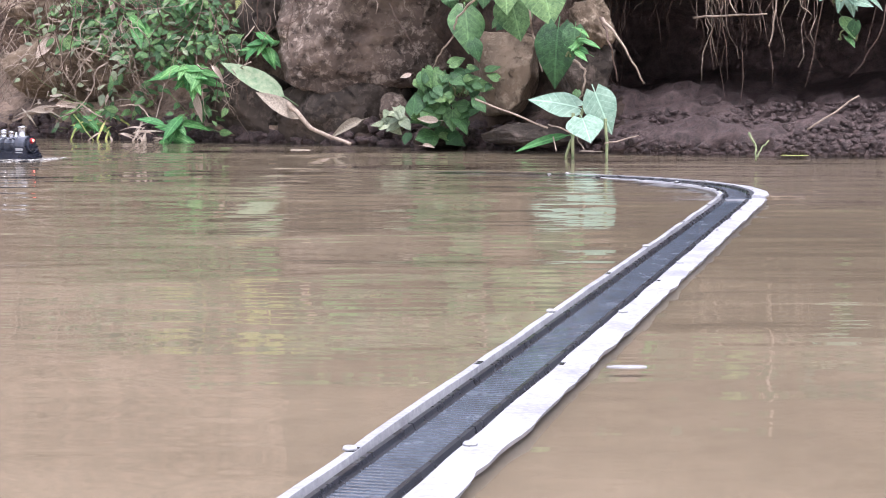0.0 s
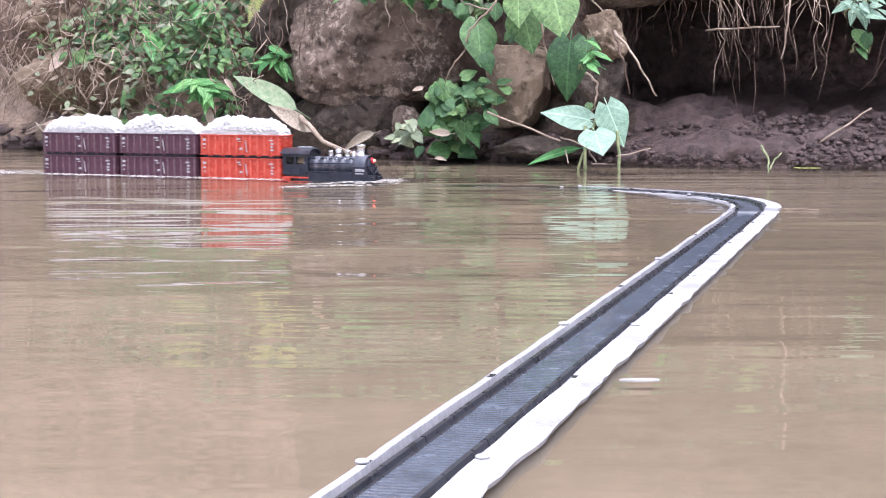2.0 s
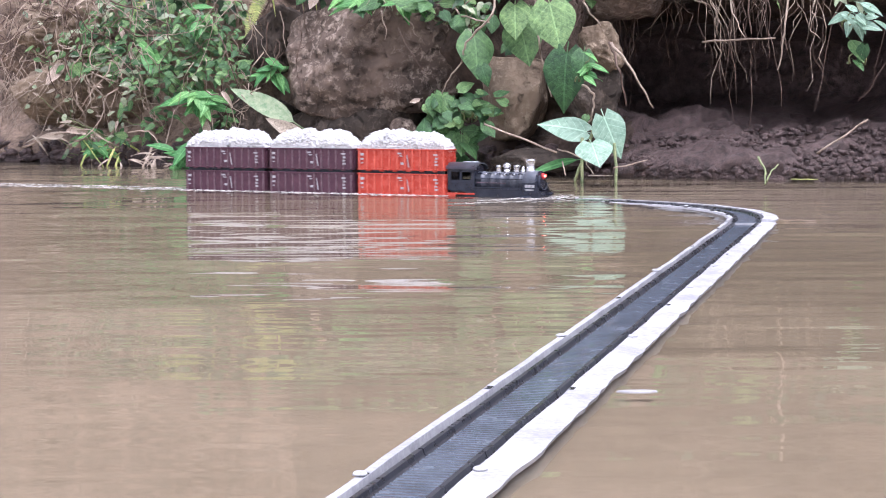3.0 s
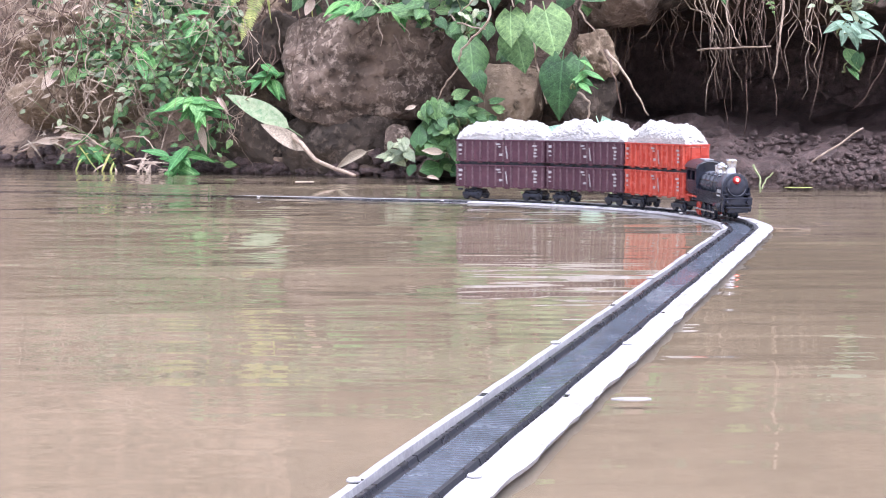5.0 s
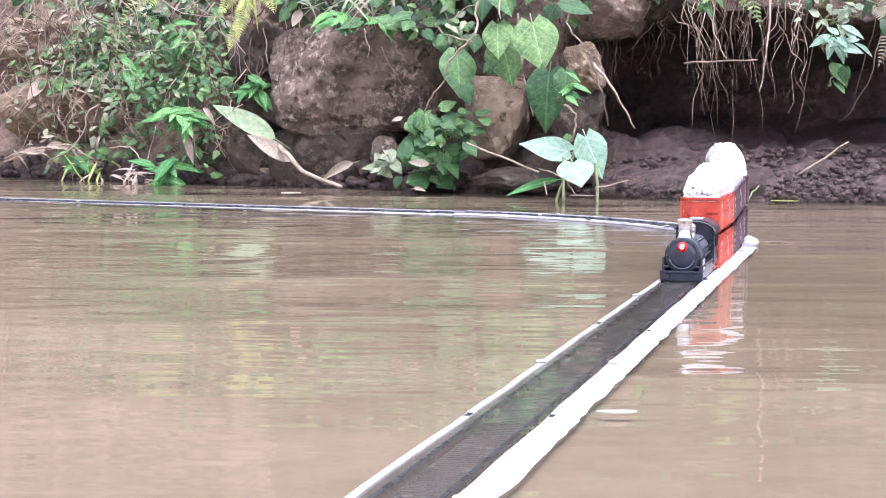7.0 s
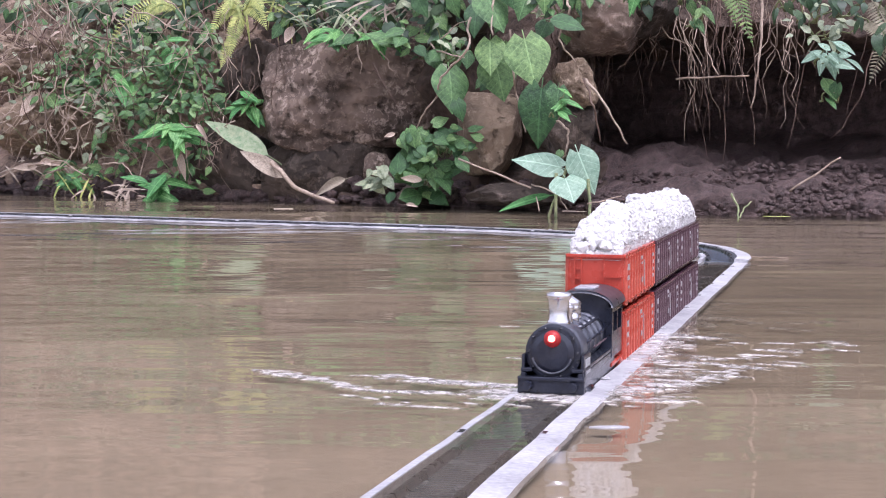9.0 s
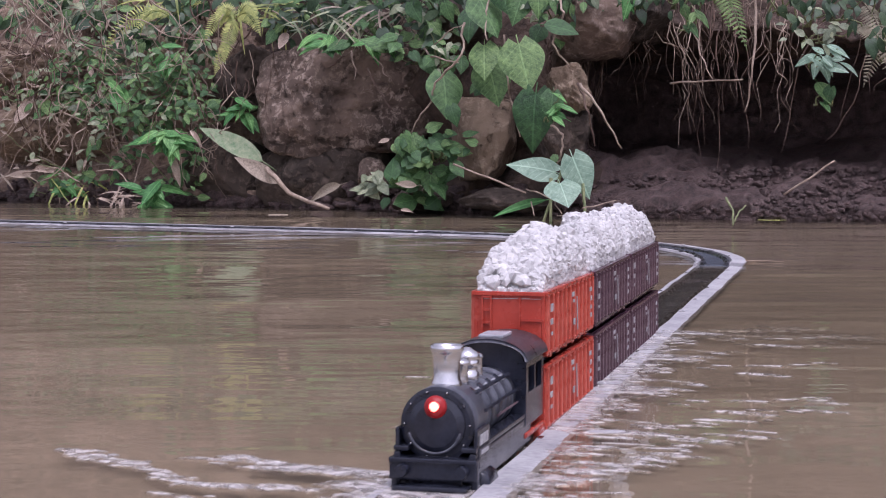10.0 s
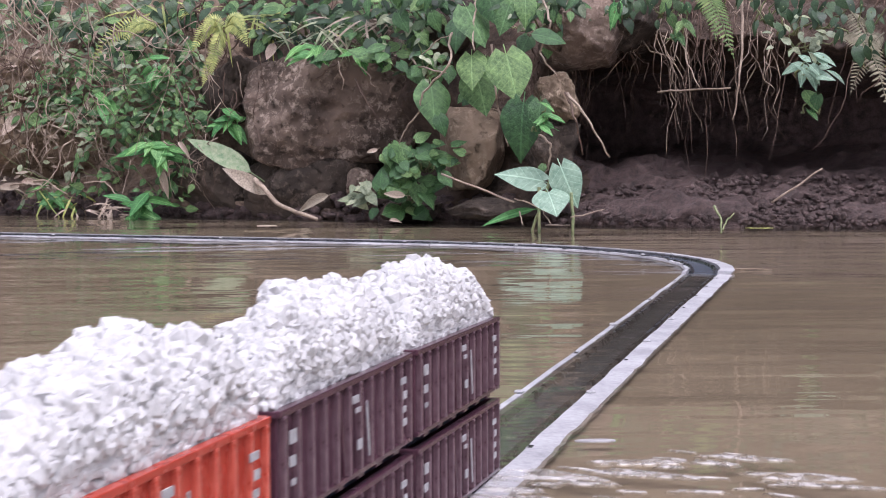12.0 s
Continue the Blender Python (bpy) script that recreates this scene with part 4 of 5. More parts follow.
HEART = [leaf_mesh("leaf", "heart", 1.0, w, d, f, LEAF) for w, d, f in ((0.86, 0.15, 0.25), (0.78, 0.3, 0.4), (0.92, 0.05, 0.15))]
SMALL = [leaf_mesh("leaf", k, 1.0, w, d, f, LEAF) for k, w, d, f in (("lance", 0.62, 0.2, 0.35), ("lance", 0.5, 0.4, 0.4), ("lance", 0.42, 0.1, 0.45), ("heart", 0.7, 0.3, 0.2))]
PALE = [leaf_mesh("leaf", "lance", 1.0, w, d, f, PALELEAVES) for w, d, f in ((0.5, 0.25, 0.45), (0.62, 0.4, 0.35))]
BRIGHT = [leaf_mesh("leaf", "lance", 1.0, w, d, f, BRIGHTLEAVES) for w, d, f in ((0.34, 0.25, 0.4), (0.42, 0.4, 0.3))]
DEADS = [leaf_mesh("leaf", "lance", 1.0, w, d, f, DEADLEAF) for w, d, f in ((0.3, 0.5, 1.1), (0.38, -0.4, 0.9))]


def place_leaf(parent, me, p, out, tip, size, roll=0.0, label=""):
    """A leaf whose middle lies near p."""
    m = facing(Vector(p), out, tip, roll)
    size *= span(p[0])
    m = m @ Matrix.Translation((0, -0.45 * size, 0)) @ Matrix.Scale(size, 4)
    ob = shared("leaf", me, parent, m)
    return tagged(ob, label)


def plant(name, label, category, group=""):
    return tagged(new(name), label, category, group)


def vine():
    """Heart-leaved creeper that hangs over the stones."""
    rng = random.Random(21)
    thing = plant("creeper", "green heart-leaved creeper hanging over the stones", "creeper")
    big = [(0.137, 3.634, 0.322, 0.10, 0), (0.213, 3.537, 0.307, 0.135, 2), (0.060, 3.694, 0.254, 0.12, 0), (0.230, 3.509, 0.200, 0.15, 1), (0.159, 3.686, 0.277, 0.12, 2),
           (0.202, 3.571, 0.423, 0.085, 0), (0.147, 3.649, 0.413, 0.12, 2), (0.262, 3.440, 0.226, 0.075, 0), (0.076, 3.655, 0.210, 0.055, 1), (-0.003, 3.716, 0.145, 0.055, 0),
           (0.109, 3.734, 0.404, 0.09, 1), (0.244, 3.556, 0.438, 0.08, 1), (0.179, 3.643, 0.451, 0.09, 2), (0.275, 3.551, 0.119, 0.03, 1)]
    for x, y, z, s, k in big:
        place_leaf(thing, HEART[k], (x, y, z), (rng.uniform(-0.5, 0.5), -1, rng.uniform(0.25, 0.8)), (rng.uniform(-0.35, 0.35), -0.1, -1), s * 0.86)
    place_leaf(thing, SMALL[0], (0.279, 3.460, 0.380), (0, -0.8, 0.7), (1, 0, -0.25), 0.08)
    for _ in range(46):
        x = rng.gauss(0.075, 0.11)
        z = rng.uniform(0.27, 0.56)
        if -0.02 < x < 0.3:
            place_leaf(thing, rng.choice(HEART), (x, 3.78 - 0.7 * (x - 0.1) + rng.uniform(-0.06, 0.05), z * 0.93), (rng.uniform(-0.6, 0.6), -1, rng.uniform(0.1, 0.9)), (rng.uniform(-0.7, 0.7), 0, -1), rng.uniform(0.02, 0.055))
    runs = [(0.099, 3.694, 0.402, 0.091, 3.628, 0.334, 0.037, 3.679, 0.277, 0.029, 3.698, 0.237, -0.003, 3.716, 0.196, -0.028, 3.775, 0.130),
            (0.152, 3.693, 0.472, 0.142, 3.653, 0.422, 0.143, 3.616, 0.362),
            (0.279, 3.570, 0.461, 0.288, 3.476, 0.409, 0.268, 3.508, 0.350, 0.301, 3.501, 0.304),
            (0.266, 3.498, 0.187, 0.285, 3.455, 0.170, 0.282, 3.458, 0.132, 0.276, 3.489, 0.109),
            (-0.021, 3.954, 0.419, 0.028, 3.785, 0.336, 0.086, 3.681, 0.319),
            (0.179, 3.643, 0.375, 0.189, 3.634, 0.258, 0.211, 3.613, 0.165)]
    for run in runs:
        pts = [run[i:i + 3] for i in range(0, len(run), 3)]
        pts = [Vector(p) for p in pts]
        fine = []
        for a, b in zip(pts, pts[1:]):
            fine += wander(a, b, 5, 0.008, rng)
        bm = tube(bmesh.new(), fine, 0.0028, 0.0016, 5)
        part("stem", bm, PALEROOT, thing, "pale thin creeper stem", True)
    return thing


vine()


def leafy(name, c, spread, n, size, meshes, label, seed, up=0.5, fan=0.9, group="leafy plants on the bank", stems=5, droop=0.0):
    """A plant of n leaves scattered over a clump, on stems that start at the bank."""
    rng = random.Random(seed)
    thing = plant(name, label, "plant", group)
    c = Vector(c)
    spread = [d * span(c.x) for d in spread]
    root = c + Vector((0, spread[1], -spread[2] * 0.8))
    ends = []
    for _ in range(n):
        u = Vector((rng.gauss(0, 0.5), rng.uniform(-1, 0.6), rng.gauss(0, 0.5)))
        u.x, u.z = max(-1.1, min(1.1, u.x)), max(-1.1, min(1.1, u.z))
        p = c + Vector((u.x * spread[0], u.y * spread[1], u.z * spread[2]))
        tip = (p - root).normalized() * fan + Vector((rng.uniform(-0.7, 0.7), rng.uniform(-0.3, 0.1), rng.uniform(-0.6, 0.4) - droop))
        out = Vector((rng.uniform(-0.5, 0.5), -rng.uniform(0.35, 1.0), up + rng.uniform(-0.3, 0.5)))
        place_leaf(thing, rng.choice(meshes), p, out, tip, size * rng.uniform(0.6, 1.3))
        ends.append(p)
    for p in ends[:stems]:
        bm = tube(bmesh.new(), wander(root + Vector((rng.uniform(-0.02, 0.02), 0.02, 0)), p, 6, 0.012, rng), 0.0022, 0.001, 5)
        part("stem", bm, STEM, thing, "", True)
    return thing


# the creeper's leafy heap over the low stones
leafy("ivy_clump", (-0.004, 3.766, 0.096), (0.085, 0.05, 0.07), 62, 0.042, HEART, "dense clump of small green heart-shaped leaves at the water", 31, 0.5, 0.5, stems=9)
leafy("ivy_clump", (0.056, 3.710, 0.144), (0.055, 0.04, 0.045), 30, 0.032, HEART, "dense clump of small green heart-shaped leaves at the water", 32, 0.5, 0.5)
leafy("ivy_clump", (-0.097, 3.851, 0.062), (0.04, 0.03, 0.03), 12, 0.034, PALE, "pale green leaves at the foot of the boulder", 33)
# overgrowth on the left of the boulder
for i, (x, y, z, w, h, n, s) in enumerate((
        (-0.943, 4.520, 0.272, 0.10, 0.06, 22, 0.024), (-0.862, 4.476, 0.328, 0.09, 0.05, 34, 0.024), (-0.772, 4.398, 0.262, 0.10, 0.06, 48, 0.026),
        (-0.683, 4.322, 0.322, 0.10, 0.07, 56, 0.026), (-0.609, 4.233, 0.263, 0.10, 0.08, 60, 0.027), (-0.561, 4.230, 0.317, 0.07, 0.06, 40, 0.026),
        (-0.656, 4.272, 0.204, 0.10, 0.05, 46, 0.027), (-0.516, 4.178, 0.229, 0.06, 0.05, 30, 0.026), (-0.786, 4.449, 0.376, 0.10, 0.05, 40, 0.024),
        (-0.713, 4.320, 0.115, 0.08, 0.04, 12, 0.028), (-0.789, 4.359, 0.066, 0.08, 0.04, 9, 0.03), (-0.574, 4.201, 0.062, 0.06, 0.05, 14, 0.03),
        (-0.937, 4.474, 0.051, 0.07, 0.04, 7, 0.03), (-0.519, 4.192, 0.116, 0.04, 0.05, 16, 0.03), (-1.019, 4.648, 0.379, 0.08, 0.05, 14, 0.024))):
    leafy("ground_ivy", (x, y, z), (w, 0.05, h), int(n * 1.7), s * 0.82, SMALL + (PALE[:1] if i % 2 == 0 else []), "dense small-leaved green ground plants on the bank", 40 + i, 0.45, 0.5)
for i, (x, y, z, w, h, n) in enumerate(((-0.901, 4.611, 0.463, 0.12, 0.06, 46), (-0.686, 4.451, 0.495, 0.12, 0.05, 40), (-1.007, 4.702, 0.515, 0.1, 0.06, 30), (-0.528, 4.289, 0.387, 0.08, 0.05, 26),
                                        (-0.886, 4.446, 0.264, 0.08, 0.05, 26), (-0.021, 3.954, 0.394, 0.06, 0.03, 20), (0.058, 3.782, 0.347, 0.04, 0.05, 18))):
    leafy("pale_plant", (x, y, z), (w, 0.05, h), n, 0.026, PALE + SMALL[:1], "pale grey-green small-leaved plants on the bank", 70 + i, 0.5, 0.5)
for i, (x, y, z, w, h, n, s) in enumerate(((-0.587, 4.164, 0.154, 0.045, 0.035, 22, 0.055), (-0.401, 4.115, 0.231, 0.03, 0.028, 14, 0.05), (-0.628, 4.159, 0.027, 0.035, 0.035, 13, 0.06),
                                           (-0.725, 4.283, 0.279, 0.02, 0.02, 5, 0.075), (-0.191, 3.965, 0.379, 0.05, 0.02, 12, 0.055), (-0.095, 3.876, 0.364, 0.05, 0.02, 10, 0.06),
                                           (-0.873, 4.370, 0.046, 0.03, 0.03, 8, 0.05), (0.268, 3.422, 0.220, 0.025, 0.035, 7, 0.045), (-0.593, 4.221, 0.351, 0.03, 0.03, 12, 0.05))):
    leafy("leafy_sprout", (x, y, z), (w, 0.03, h), n, s, BRIGHT, "fresh bright green leafy sprout on the bank", 90 + i, 0.8, 1.4)
for i, (x, y, z, s) in enumerate(((-0.069, 3.827, 0.372, 0.07), (-0.045, 3.805, 0.361, 0.05), (-0.179, 3.941, 0.362, 0.05), (-0.928, 4.444, 0.236, 0.06))):
    leafy("broad_leaf_plant", (x, y, z), (0.02, 0.02, 0.015), 3, s, SMALL, "small broad-leaved green plant on the bank", 110 + i, 0.9, 1.0, stems=2)

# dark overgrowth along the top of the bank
# darker copy of the leaf green: its shade is put into the colour
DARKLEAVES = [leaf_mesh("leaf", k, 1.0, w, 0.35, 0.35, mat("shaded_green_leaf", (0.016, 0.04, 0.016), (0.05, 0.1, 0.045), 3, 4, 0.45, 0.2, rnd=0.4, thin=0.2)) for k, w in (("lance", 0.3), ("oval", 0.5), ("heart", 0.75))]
rng_top = random.Random(300)
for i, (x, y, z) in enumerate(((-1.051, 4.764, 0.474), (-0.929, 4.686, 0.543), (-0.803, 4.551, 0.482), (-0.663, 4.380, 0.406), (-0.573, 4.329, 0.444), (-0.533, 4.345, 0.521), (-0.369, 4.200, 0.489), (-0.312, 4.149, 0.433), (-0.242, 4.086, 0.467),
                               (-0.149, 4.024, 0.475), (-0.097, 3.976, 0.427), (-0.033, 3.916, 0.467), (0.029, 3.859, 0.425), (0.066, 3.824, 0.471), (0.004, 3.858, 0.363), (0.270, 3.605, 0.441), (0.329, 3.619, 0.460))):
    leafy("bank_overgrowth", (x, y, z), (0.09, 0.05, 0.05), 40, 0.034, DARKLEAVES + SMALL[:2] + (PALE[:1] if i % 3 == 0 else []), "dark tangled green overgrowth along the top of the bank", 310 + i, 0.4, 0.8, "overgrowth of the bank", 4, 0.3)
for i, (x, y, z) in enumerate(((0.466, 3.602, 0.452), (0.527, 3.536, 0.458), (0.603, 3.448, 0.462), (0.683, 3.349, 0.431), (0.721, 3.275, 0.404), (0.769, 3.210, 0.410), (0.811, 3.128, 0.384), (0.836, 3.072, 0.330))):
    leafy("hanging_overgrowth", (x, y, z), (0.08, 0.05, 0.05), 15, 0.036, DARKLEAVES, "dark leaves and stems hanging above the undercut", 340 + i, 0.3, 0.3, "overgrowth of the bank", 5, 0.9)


for i, (x, y, z, w, h, n) in enumerate(((-0.968, 4.505, 0.329, 0.08, 0.06, 34), (-0.856, 4.447, 0.383, 0.09, 0.05, 34), (-0.713, 4.349, 0.399, 0.1, 0.05, 36), (-0.781, 4.331, 0.205, 0.08, 0.05, 26),
                                        (-0.978, 4.473, 0.158, 0.07, 0.06, 28), (-0.631, 4.253, 0.346, 0.08, 0.06, 30), (-0.843, 4.358, 0.116, 0.08, 0.05, 24))):
    leafy("dry_plant", (x, y, z), (w, 0.04, h), int(n * 0.6), 0.021, PALE + DEADS, "half-withered pale small-leaved plants on the bank", 140 + i, 0.6, 0.4)


def grass(c, n, ln, spread, seed, label, material, droop=0.6):
    """A tuft of bent blades, uncountable, joined."""
    rng = random.Random(seed)
    bm = bmesh.new()
    c = Vector(c)
    for _ in range(n):
        a = c + Vector((rng.gauss(0, spread), rng.uniform(0, 0.05), rng.gauss(0, 0.01)))
        way = Vector((rng.gauss(0, 0.7), -rng.uniform(0.1, 0.8), rng.uniform(-0.3, 0.9)))
        add_leaf(bm, leaf_verts("lance", ln * rng.uniform(0.5, 1.2), 0.006, droop, 0.3, 5), facing(a, Vector((rng.uniform(-0.4, 0.4), -0.7, 0.7)), way))
    ob = new("grass_tuft", mesh_of(bm, "grass_tuft", material))
    return tagged(ob, label, "grass", "grass on the bank", "stuff")


for i, (x, y, z, n, ln) in enumerate(((-0.322, 4.109, 0.456, 26, 0.09), (-0.122, 3.975, 0.433, 26, 0.08), (-0.020, 3.880, 0.451, 20, 0.09), (-0.568, 4.300, 0.497, 24, 0.09), (-0.855, 4.522, 0.486, 24, 0.09), (-0.972, 4.442, 0.073, 14, 0.07),
                                      (-0.839, 4.328, 0.034, 10, 0.06), (-0.200, 4.022, 0.411, 18, 0.07), (-0.729, 4.246, 0.022, 22, 0.06))):
    grass((x, y, z), n, ln, 0.05, 400 + i, "thin dry and green grass blades on the bank", (FERN, PALELEAVES, DEADLEAF)[i % 3])


def taro():
    rng = random.Random(6)
    thing = plant("taro_plant", "pale blue-green broad-leaved water plant standing at the shore", "plant")
    for (x, y, z), out, tip, s, w in (((0.228, 3.47, 0.107), (0.15, -1, 0.85), (-1, 0, 0.3), 0.108, 0.66), ((0.316, 3.42, 0.09), (-0.25, -1, 0.3), (0.42, 0, -1), 0.1, 0.76),
                                      ((0.282, 3.38, 0.058), (0.0, -0.8, 0.9), (0.15, 0, -1), 0.068, 1.25)):
        me = leaf_mesh("leaf", "heart", 1.0, w, 0.15, 0.3, TARO)
        place_leaf(thing, me, (x, y, z), out, tip, s)
    me = leaf_mesh("leaf", "lance", 1.0, 0.2, 0.2, 0.5, BRIGHTLEAVES)
    place_leaf(thing, me, (0.209, 3.492, 0.032), (0, -0.7, 0.7), (-1, 0, -0.35), 0.12)
    for a, b in (((0.322, 3.42, 0.075), (0.326, 3.40, -0.02)), ((0.262, 3.45, 0.085), (0.26, 3.43, -0.02)), ((0.285, 3.44, 0.11), (0.243, 3.45, -0.02))):
        bm = tube(bmesh.new(), wander(a, b, 6, 0.005, rng), 0.0034, 0.003, 6)
        part("stalk", bm, STEM, thing, "", True)
    return thing


taro()


def withered():
    """The big yellowing leaf that has fallen over, with its long stalk down to the water."""
    rng = random.Random(8)
    thing = plant("fallen_leaf", "large yellowing leaf with a long pale stalk bent to the water", "leaf")
    a = leaf_mesh("blade", "lance", 1.0, 0.3, 0.15, 0.45, HALFDEAD)
    ob = place_leaf(thing, a, (-0.420, 4.069, 0.149), (0.25, -1, 0.55), (-0.8, 0, 0.55), 0.165)
    ob.name = "blade"
    b = leaf_mesh("withered_lobe", "lance", 1.0, 0.32, 0.2, 0.7, DEADLEAF)
    ob = place_leaf(thing, b, (-0.359, 4.003, 0.089), (0.2, -1, 0.3), (-0.8, 0, 0.55), 0.115)
    ob.name = "withered_lobe"
    pts = wander((-0.341, 3.999, 0.094), (-0.289, 3.952, 0.042), 5, 0.006, rng) + wander((-0.287, 3.950, 0.040), (-0.193, 3.840, 0.009), 6, 0.006, rng)
    part("stalk", tube(bmesh.new(), pts, 0.0058, 0.0038, 6), PALEROOT, thing, "", True)
    return thing


withered()
for i, (x, y, z, tx, tz, s) in enumerate(((-0.199, 3.871, 0.049, -0.9, -0.4, 0.075), (-0.022, 3.696, 0.062, -1, -0.1, 0.05), (-0.515, 4.115, 0.166, 0.6, -0.7, 0.04), (-0.990, 4.472, 0.222, -0.4, -1, 0.075),
                                          (-0.915, 4.369, 0.085, 1, 0.15, 0.06), (-0.991, 4.433, 0.066, -1, -0.3, 0.05), (-0.566, 4.145, 0.090, 0.3, -1, 0.06), (-0.309, 4.096, 0.383, -0.3, -1, 0.06),
                                          (-0.808, 4.404, 0.324, 0.4, -1, 0.04), (-0.070, 3.777, 0.155, -0.5, -0.3, 0.03), (-0.022, 3.647, 0.014, 1, 0.1, 0.03))):
    th = plant("withered_leaf", "curled pale withered leaf on the bank", "leaf", "withered leaves")
    place_leaf(th, DEADS[i % 2], (x, y, z), (0.1, -1, 0.5), (tx, -0.1, tz), s)


def frond(bm, base, tip, width, sag, n=26):
    """A fern frond: a bent rib with paired tapering leaflets."""
    base, tip = Vector(base), Vector(tip)
    width *= 0.75 * span(base.x)
    pts = []
    for i in range(n + 1):
        p = base.lerp(tip, i / n)
        p.z += sag * math.sin(math.pi * i / n)
        pts.append(p)
    tube(bm, pts, 0.0016, 0.0006, 4)
    for i in range(2, n):
        d = (pts[i + 1] - pts[i - 1]).normalized()
        w = width * math.sin(math.pi * min(1, 0.12 + i / n * 0.9)) ** 0.8
        side = d.cross(Vector((0.1, -1, 0.35))).normalized()
        for sg in (-1, 1):
            way = (side * sg + d * 0.35 + Vector((0, 0, -0.15))).normalized()
            add_leaf(bm, leaf_verts("lance", w, width * 0.15, 0.2, 0.2, 4), facing(pts[i], Vector((0.1, -1, 0.45)), way))


def fern(label, material, fronds):
    thing = plant("fern", label, "fern", "ferns on the bank")
    for a, b, w, sag in fronds:
        bm = bmesh.new()
        frond(bm, a, b, w, sag)
        part("frond", bm, material, thing)
    return thing


fern("yellow-green fern drooping from the bank", FERN, [((-0.422, 4.136, 0.439), (-0.496, 4.138, 0.386), 0.03, 0.03), ((-0.422, 4.136, 0.439), (-0.446, 4.094, 0.332), 0.03, 0.02), ((-0.422, 4.136, 0.439), (-0.353, 4.013, 0.392), 0.03, 0.03),
                                                       ((-0.422, 4.136, 0.439), (-0.466, 4.112, 0.428), 0.025, 0.03), ((-0.415, 4.130, 0.444), (-0.360, 4.019, 0.430), 0.025, 0.03), ((-0.437, 4.136, 0.392), (-0.470, 4.115, 0.306), 0.022, 0.01)])
fern("pale yellow fern fronds hanging over the leaves", FERN, [((-0.602, 4.292, 0.469), (-0.777, 4.354, 0.361), 0.032, 0.04), ((-0.594, 4.285, 0.455), (-0.681, 4.272, 0.414), 0.028, 0.03)])
fern("green fern fronds hanging above the undercut", mat("fern_green", (0.09, 0.16, 0.05), (0.2, 0.3, 0.1), 30, 4, 0.5, 0.2, island=True, rnd=0.25, thin=0.3),
     [((0.570, 3.486, 0.487), (0.617, 3.305, 0.327), 0.05, 0.03), ((0.584, 3.469, 0.497), (0.593, 3.360, 0.363), 0.04, 0.02)])
fern("dull brown-green fern fronds hanging above the undercut", mat("fern_dull", (0.12, 0.11, 0.07), (0.27, 0.25, 0.17), 30, 4, 0.6, 0.2, island=True, rnd=0.25, thin=0.2),
     [((0.805, 3.187, 0.408), (0.834, 3.027, 0.220), 0.05, 0.03), ((0.798, 3.198, 0.368), (0.826, 3.035, 0.269), 0.05, 0.03), ((0.851, 3.128, 0.363), (0.782, 3.093, 0.252), 0.04, 0.02)])
leafy("pale_hanging_plant", (0.728, 3.165, 0.305), (0.05, 0.03, 0.025), 14, 0.05, [leaf_mesh("leaf", "lance", 1.0, 0.4, 0.3, 0.4, TARO)], "whitish-green leaves hanging above the undercut", 131, 0.6, 1.0)
leafy("pale_hanging_plant", (0.731, 3.224, 0.370), (0.08, 0.04, 0.05), 22, 0.03, PALE, "whitish-green leaves hanging above the undercut", 132, 0.6, 0.8)
leafy("hanging_leaf_plant", (0.740, 3.175, 0.249), (0.015, 0.02, 0.04), 3, 0.055, SMALL, "drooping green leaf above the undercut", 133, 0.4, 0.2, droop=1.5)
leafy("hanging_leaf_plant", (0.546, 3.515, 0.411), (0.04, 0.03, 0.05), 9, 0.05, SMALL, "drooping green leaf above the undercut", 134, 0.4, 0.2, droop=1.5)
leafy("hanging_leaf_plant", (0.427, 3.581, 0.445), (0.015, 0.02, 0.02), 3, 0.07, BRIGHT, "yellow-green leaf blade above the undercut", 135, 0.4, 0.2, droop=1.5)


# ---- roots and sticks ----
def stick(name, label, pts, r0, r1, material, seed, wob=0.006, category="root", group=""):
    rng = random.Random(seed)
    fine = []
    for a, b in zip(pts, pts[1:]):
        fine += wander(a, b, 6, wob, rng)[:-1]
    fine.append(Vector(pts[-1]))
    r0, r1 = r0 * 0.6 * span(fine[0].x), r1 * 0.6 * span(fine[0].x)
    ob = new(name, mesh_of(tube(bmesh.new(), fine, r0, r1, 6), name, material, True))
    return tagged(ob, label, category, group)


stick("bamboo_stick", "straight pale dry stick leaning to the water", [(0.075, 3.643, 0.109), (0.213, 3.464, 0.056)], 0.0042, 0.0036, PALEROOT, 1, 0.003, "stick")
stick("bare_stick", "straight pale bare stick stuck in the mud", [(0.716, 3.432, 0.053), (0.816, 3.436, 0.119)], 0.0045, 0.004, PALEROOT, 2, 0.003, "stick")
stick("dry_twig", "thin pale twig caught across the hanging roots", [(0.507, 3.536, 0.272), (0.619, 3.355, 0.274)], 0.0042, 0.0032, PALEROOT, 3, 0.008, "stick")
stick("dry_twig", "thin pale twig caught among the hanging roots", [(0.546, 3.515, 0.394), (0.555, 3.481, 0.336), (0.573, 3.422, 0.277)], 0.004, 0.002, PALEROOT, 4, 0.008, "stick")
stick("thick_root", "long pale bare root hanging over the undercut", [(0.647, 3.392, 0.511), (0.637, 3.331, 0.377), (0.629, 3.317, 0.280), (0.619, 3.330, 0.213)], 0.0065, 0.003, PALEROOT, 5, 0.006)
